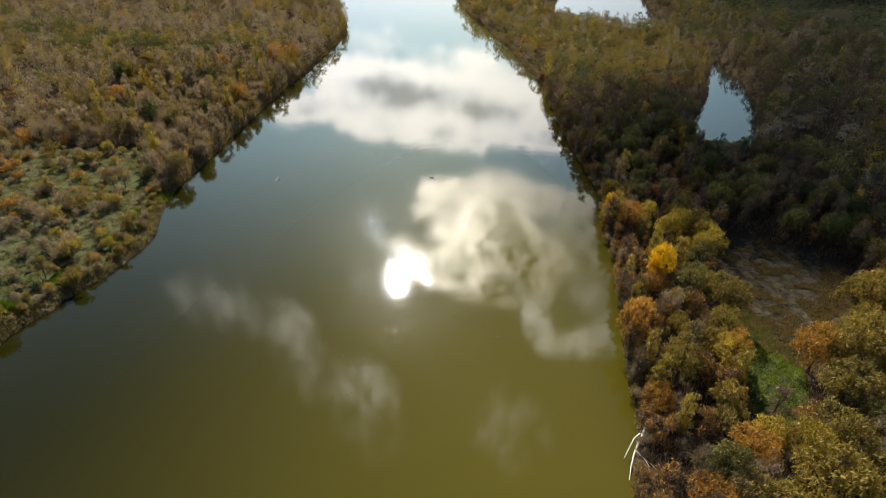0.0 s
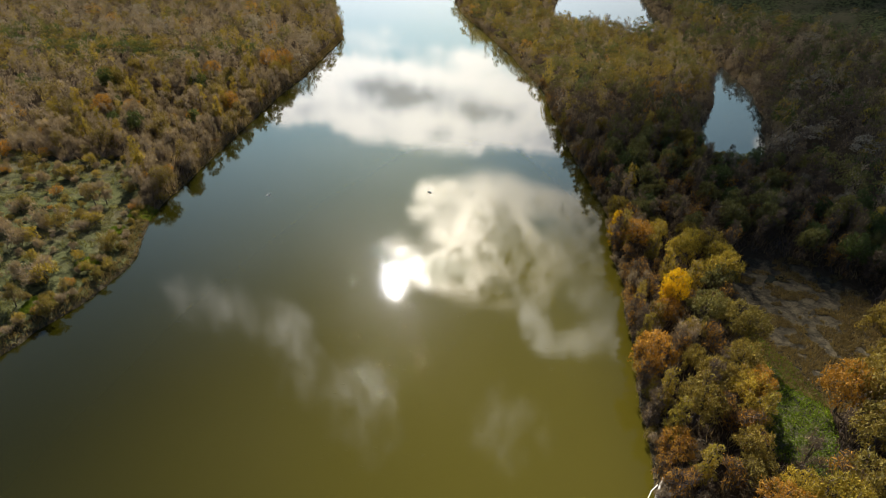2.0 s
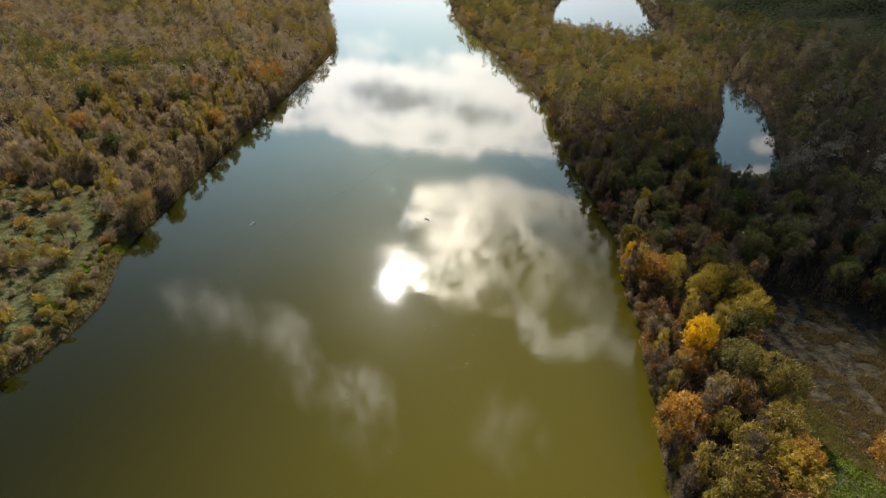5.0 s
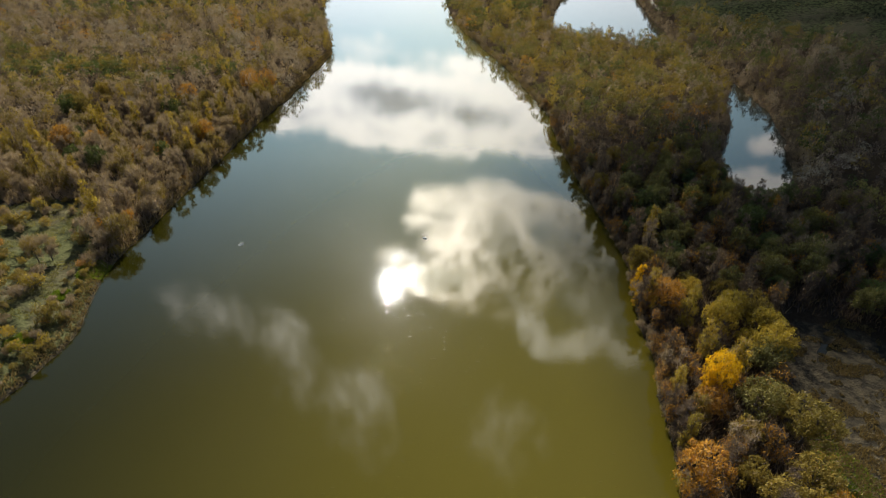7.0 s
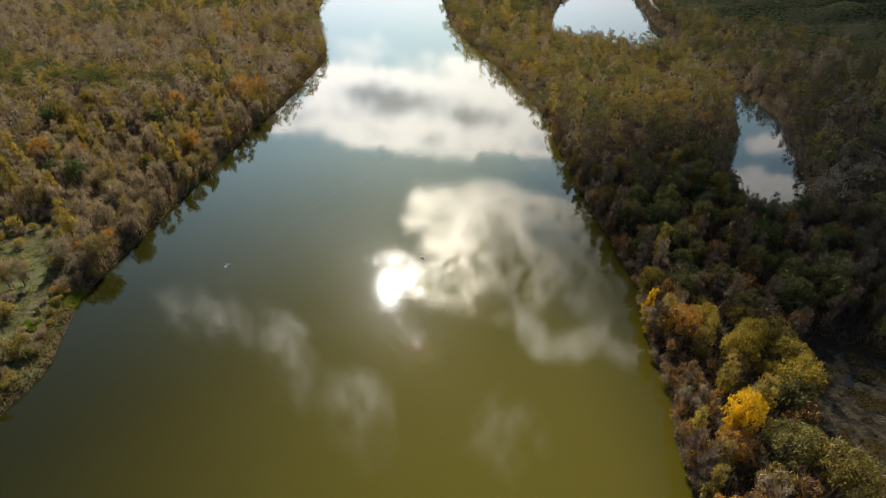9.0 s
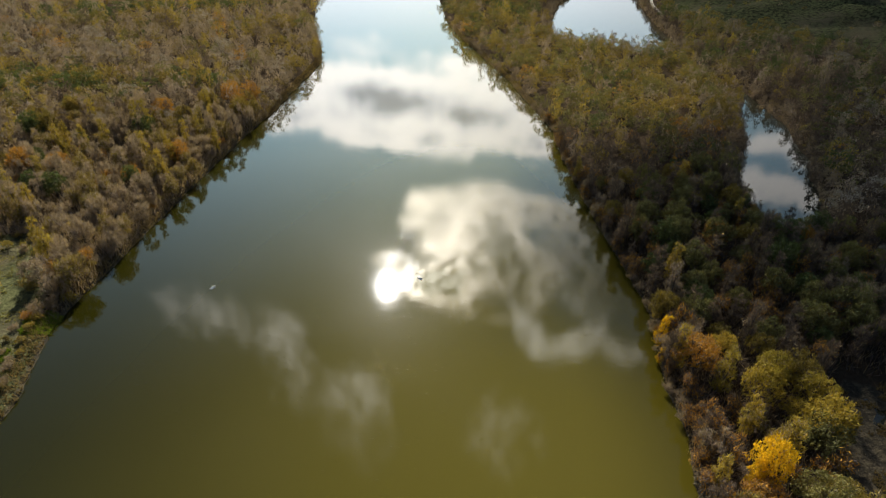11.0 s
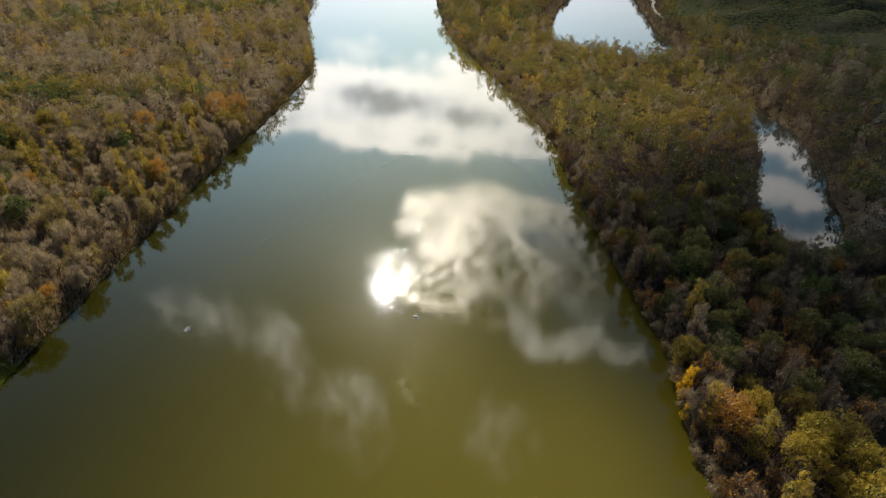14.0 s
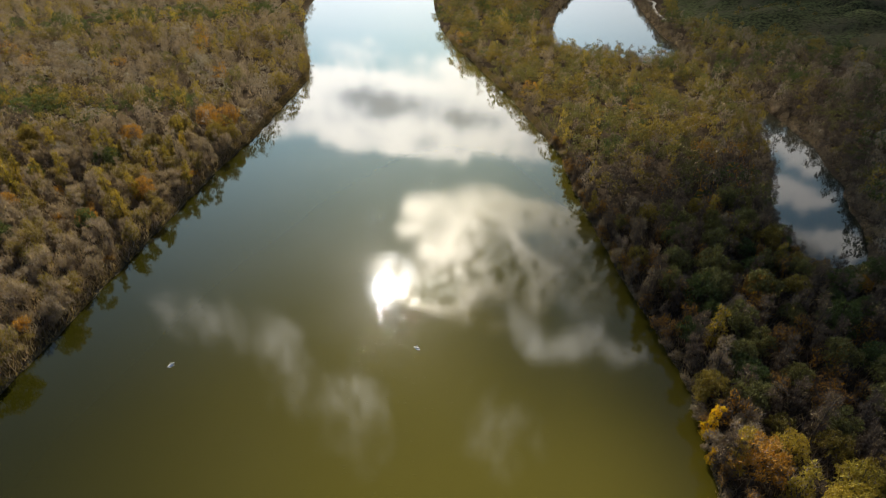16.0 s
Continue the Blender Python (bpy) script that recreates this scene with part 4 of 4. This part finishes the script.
x, y = random_places(150000, -170, -62, 66, 192, lambda x, y: (meadow(x, y) > 0.4) & (water_depth_side(x, y) < -1) & (fbm2(x / 3, y / 3, 81, 3) > 0.04))
blades("meadow_grass", x, y, LEAF["grass"], 0.45, 0.085, "rough olive-green meadow grass in tussocks")
x, y = random_places(16000, 54, 74, 56, 96, lambda x, y: poly_distance(x, y, LUSH) > -1)
blades("lush_grass", x, y, LEAF["lush"], 0.45, 0.12, "fresh green grass beside the marsh")
for cx, cy, cr in ((-77.0, 137.0, 3.6), (-78.5, 112.0, 2.4), (-81.0, 98.0, 2.8), (-86.0, 88.0, 3.0), (-79.0, 127.0, 2.0)):
    x, y = random_places(5000, cx - cr, cx + cr, cy - cr, cy + cr, lambda x, y: np.hypot(x - cx, y - cy) + 1.2 * fbm2(x, y, 85, 2) < cr)
    blades("lush_grass", x, y, LEAF["lush"], 0.45, 0.12, "patch of fresh green grass on the bank")
x, y = random_places(70000, 60, 102, 70, 122, lambda x, y: (poly_distance(x, y, MARSH) > -2) & (fbm2(x / 3, y / 3, 83, 3) > -0.08 + 0.02 * (y - 95)))
blades("marsh_reeds", x, y, LEAF["reed"], 0.6, 0.10, "pale dry reeds lying over the marsh")
x, y = random_places(300000, -100, -45, 60, 460, lambda x, y: (np.abs(shore_left(y) - x - 1.7) < 1.6) & (x < 0))
blades("bank_reeds", x, y, LEAF["reed"], 0.75, 0.10, "dry brown reeds along the eroded bank")
x, y = random_places(300000, 10, 60, 36, 460, lambda x, y: np.abs(x - shore_right(y) - 1.0) < 1.3)
blades("bank_reeds", x, y, LEAF["brown"], 0.7, 0.10, "brown bank plants at the water's edge")


def woodland(x, y):
    return clear(x, y, 0.5) & (meadow(x, y) < 0.5) & in_reach(x, y)


# right bank takes the shade-dark twigs, to darken the gaps between trees
for leaf, k, tall, x0, x1, y0, y1 in (("shadetwig", 42000, 2.6, 30, 122, 34, 210), ("brown", 18000, 2.0, 30, 122, 34, 210), ("twig", 42000, 2.6, -140, -56, 120, 265), ("brown", 26000, 2.0, -140, -56, 120, 265)):
    x, y = random_places(k, x0, x1, y0, y1, woodland)
    blades("undergrowth", x, y, LEAF[leaf], tall, 0.075, "tangled brown undergrowth beneath the trees")


# ---- driftwood ----
def branch_thing(name, paths, mat, label, category):
    root = new(name)
    for j, (path, radii) in enumerate(paths):
        v, f = tube(path, radii, 6)
        part("trunk" if j == 0 else "branch", mesh_np("branch", v, f, [mat], smooth=True), mat, root)
    return tagged(root, label, category)


fallen = branch_thing("fallen_tree", [
    ([(36.2, 58.5, 1.6), (34.6, 56.4, 1.3), (33.0, 54.0, 0.8), (32.0, 52.0, 0.4), (31.2, 50.0, 0.0)], [0.20, 0.18, 0.15, 0.11, 0.05]),
    ([(34.9, 57.4, 1.5), (33.6, 56.4, 1.6), (32.2, 54.6, 1.0), (31.4, 53.6, 0.4)], [0.12, 0.10, 0.08, 0.03]),
    ([(33.4, 54.6, 0.9), (34.0, 52.6, 1.6), (34.2, 51.0, 2.0)], [0.09, 0.07, 0.02]),
    ([(34.4, 53.2, 0.9), (35.0, 51.6, 1.4), (35.6, 50.6, 1.3)], [0.08, 0.06, 0.02]),
], PALE_WOOD, "bleached fallen tree leaning from the bank into water", "fallen tree")
for x, y, a in ((-47.0, 150.0, 0.7), (0.1, 153.1, -0.6)):
    c, s = math.cos(a), math.sin(a)
    snag = branch_thing("driftwood", [
        ([(x - 0.75 * c, y - 0.75 * s, -0.12), (x, y, 0.14), (x + 0.7 * c, y + 0.7 * s, 0.28)], [0.16, 0.24, 0.09]),
        ([(x, y, 0.12), (x - 0.2 * s, y + 0.3 * c, 0.45), (x - 0.3 * s, y + 0.4 * c, 0.70)], [0.08, 0.06, 0.02]),
        ([(x - 0.3 * c, y - 0.3 * s, 0.05), (x - 0.6 * c + 0.3 * s, y - 0.6 * s - 0.3 * c, 0.30)], [0.07, 0.02]),
    ], PALE_WOOD, "pale driftwood snag stuck in the river", "driftwood")
    ring = [(x + 0.15 + (0.34 + 0.14 * math.sin(3 * th + x)) * (1.35 * math.cos(th) * c - 0.5 * math.sin(th) * s), y - 0.25 + (0.34 + 0.14 * math.sin(3 * th + x)) * (1.35 * math.cos(th) * s + 0.5 * math.sin(th) * c)) for th in np.arange(0, 6.28, 0.3)]
    v = [(x, y - 0.2, 0.05)] + [(px, py, 0.012) for px, py in ring]
    k = len(ring)
    # the glint on the water, painted as a white patch
    part("foam", mesh_np("foam", v, [(0, 1 + j, 1 + (j + 1) % k) for j in range(k)], [GLINT_WHITE], smooth=True), GLINT_WHITE, snag, "white patch painted for the glint round the snag")
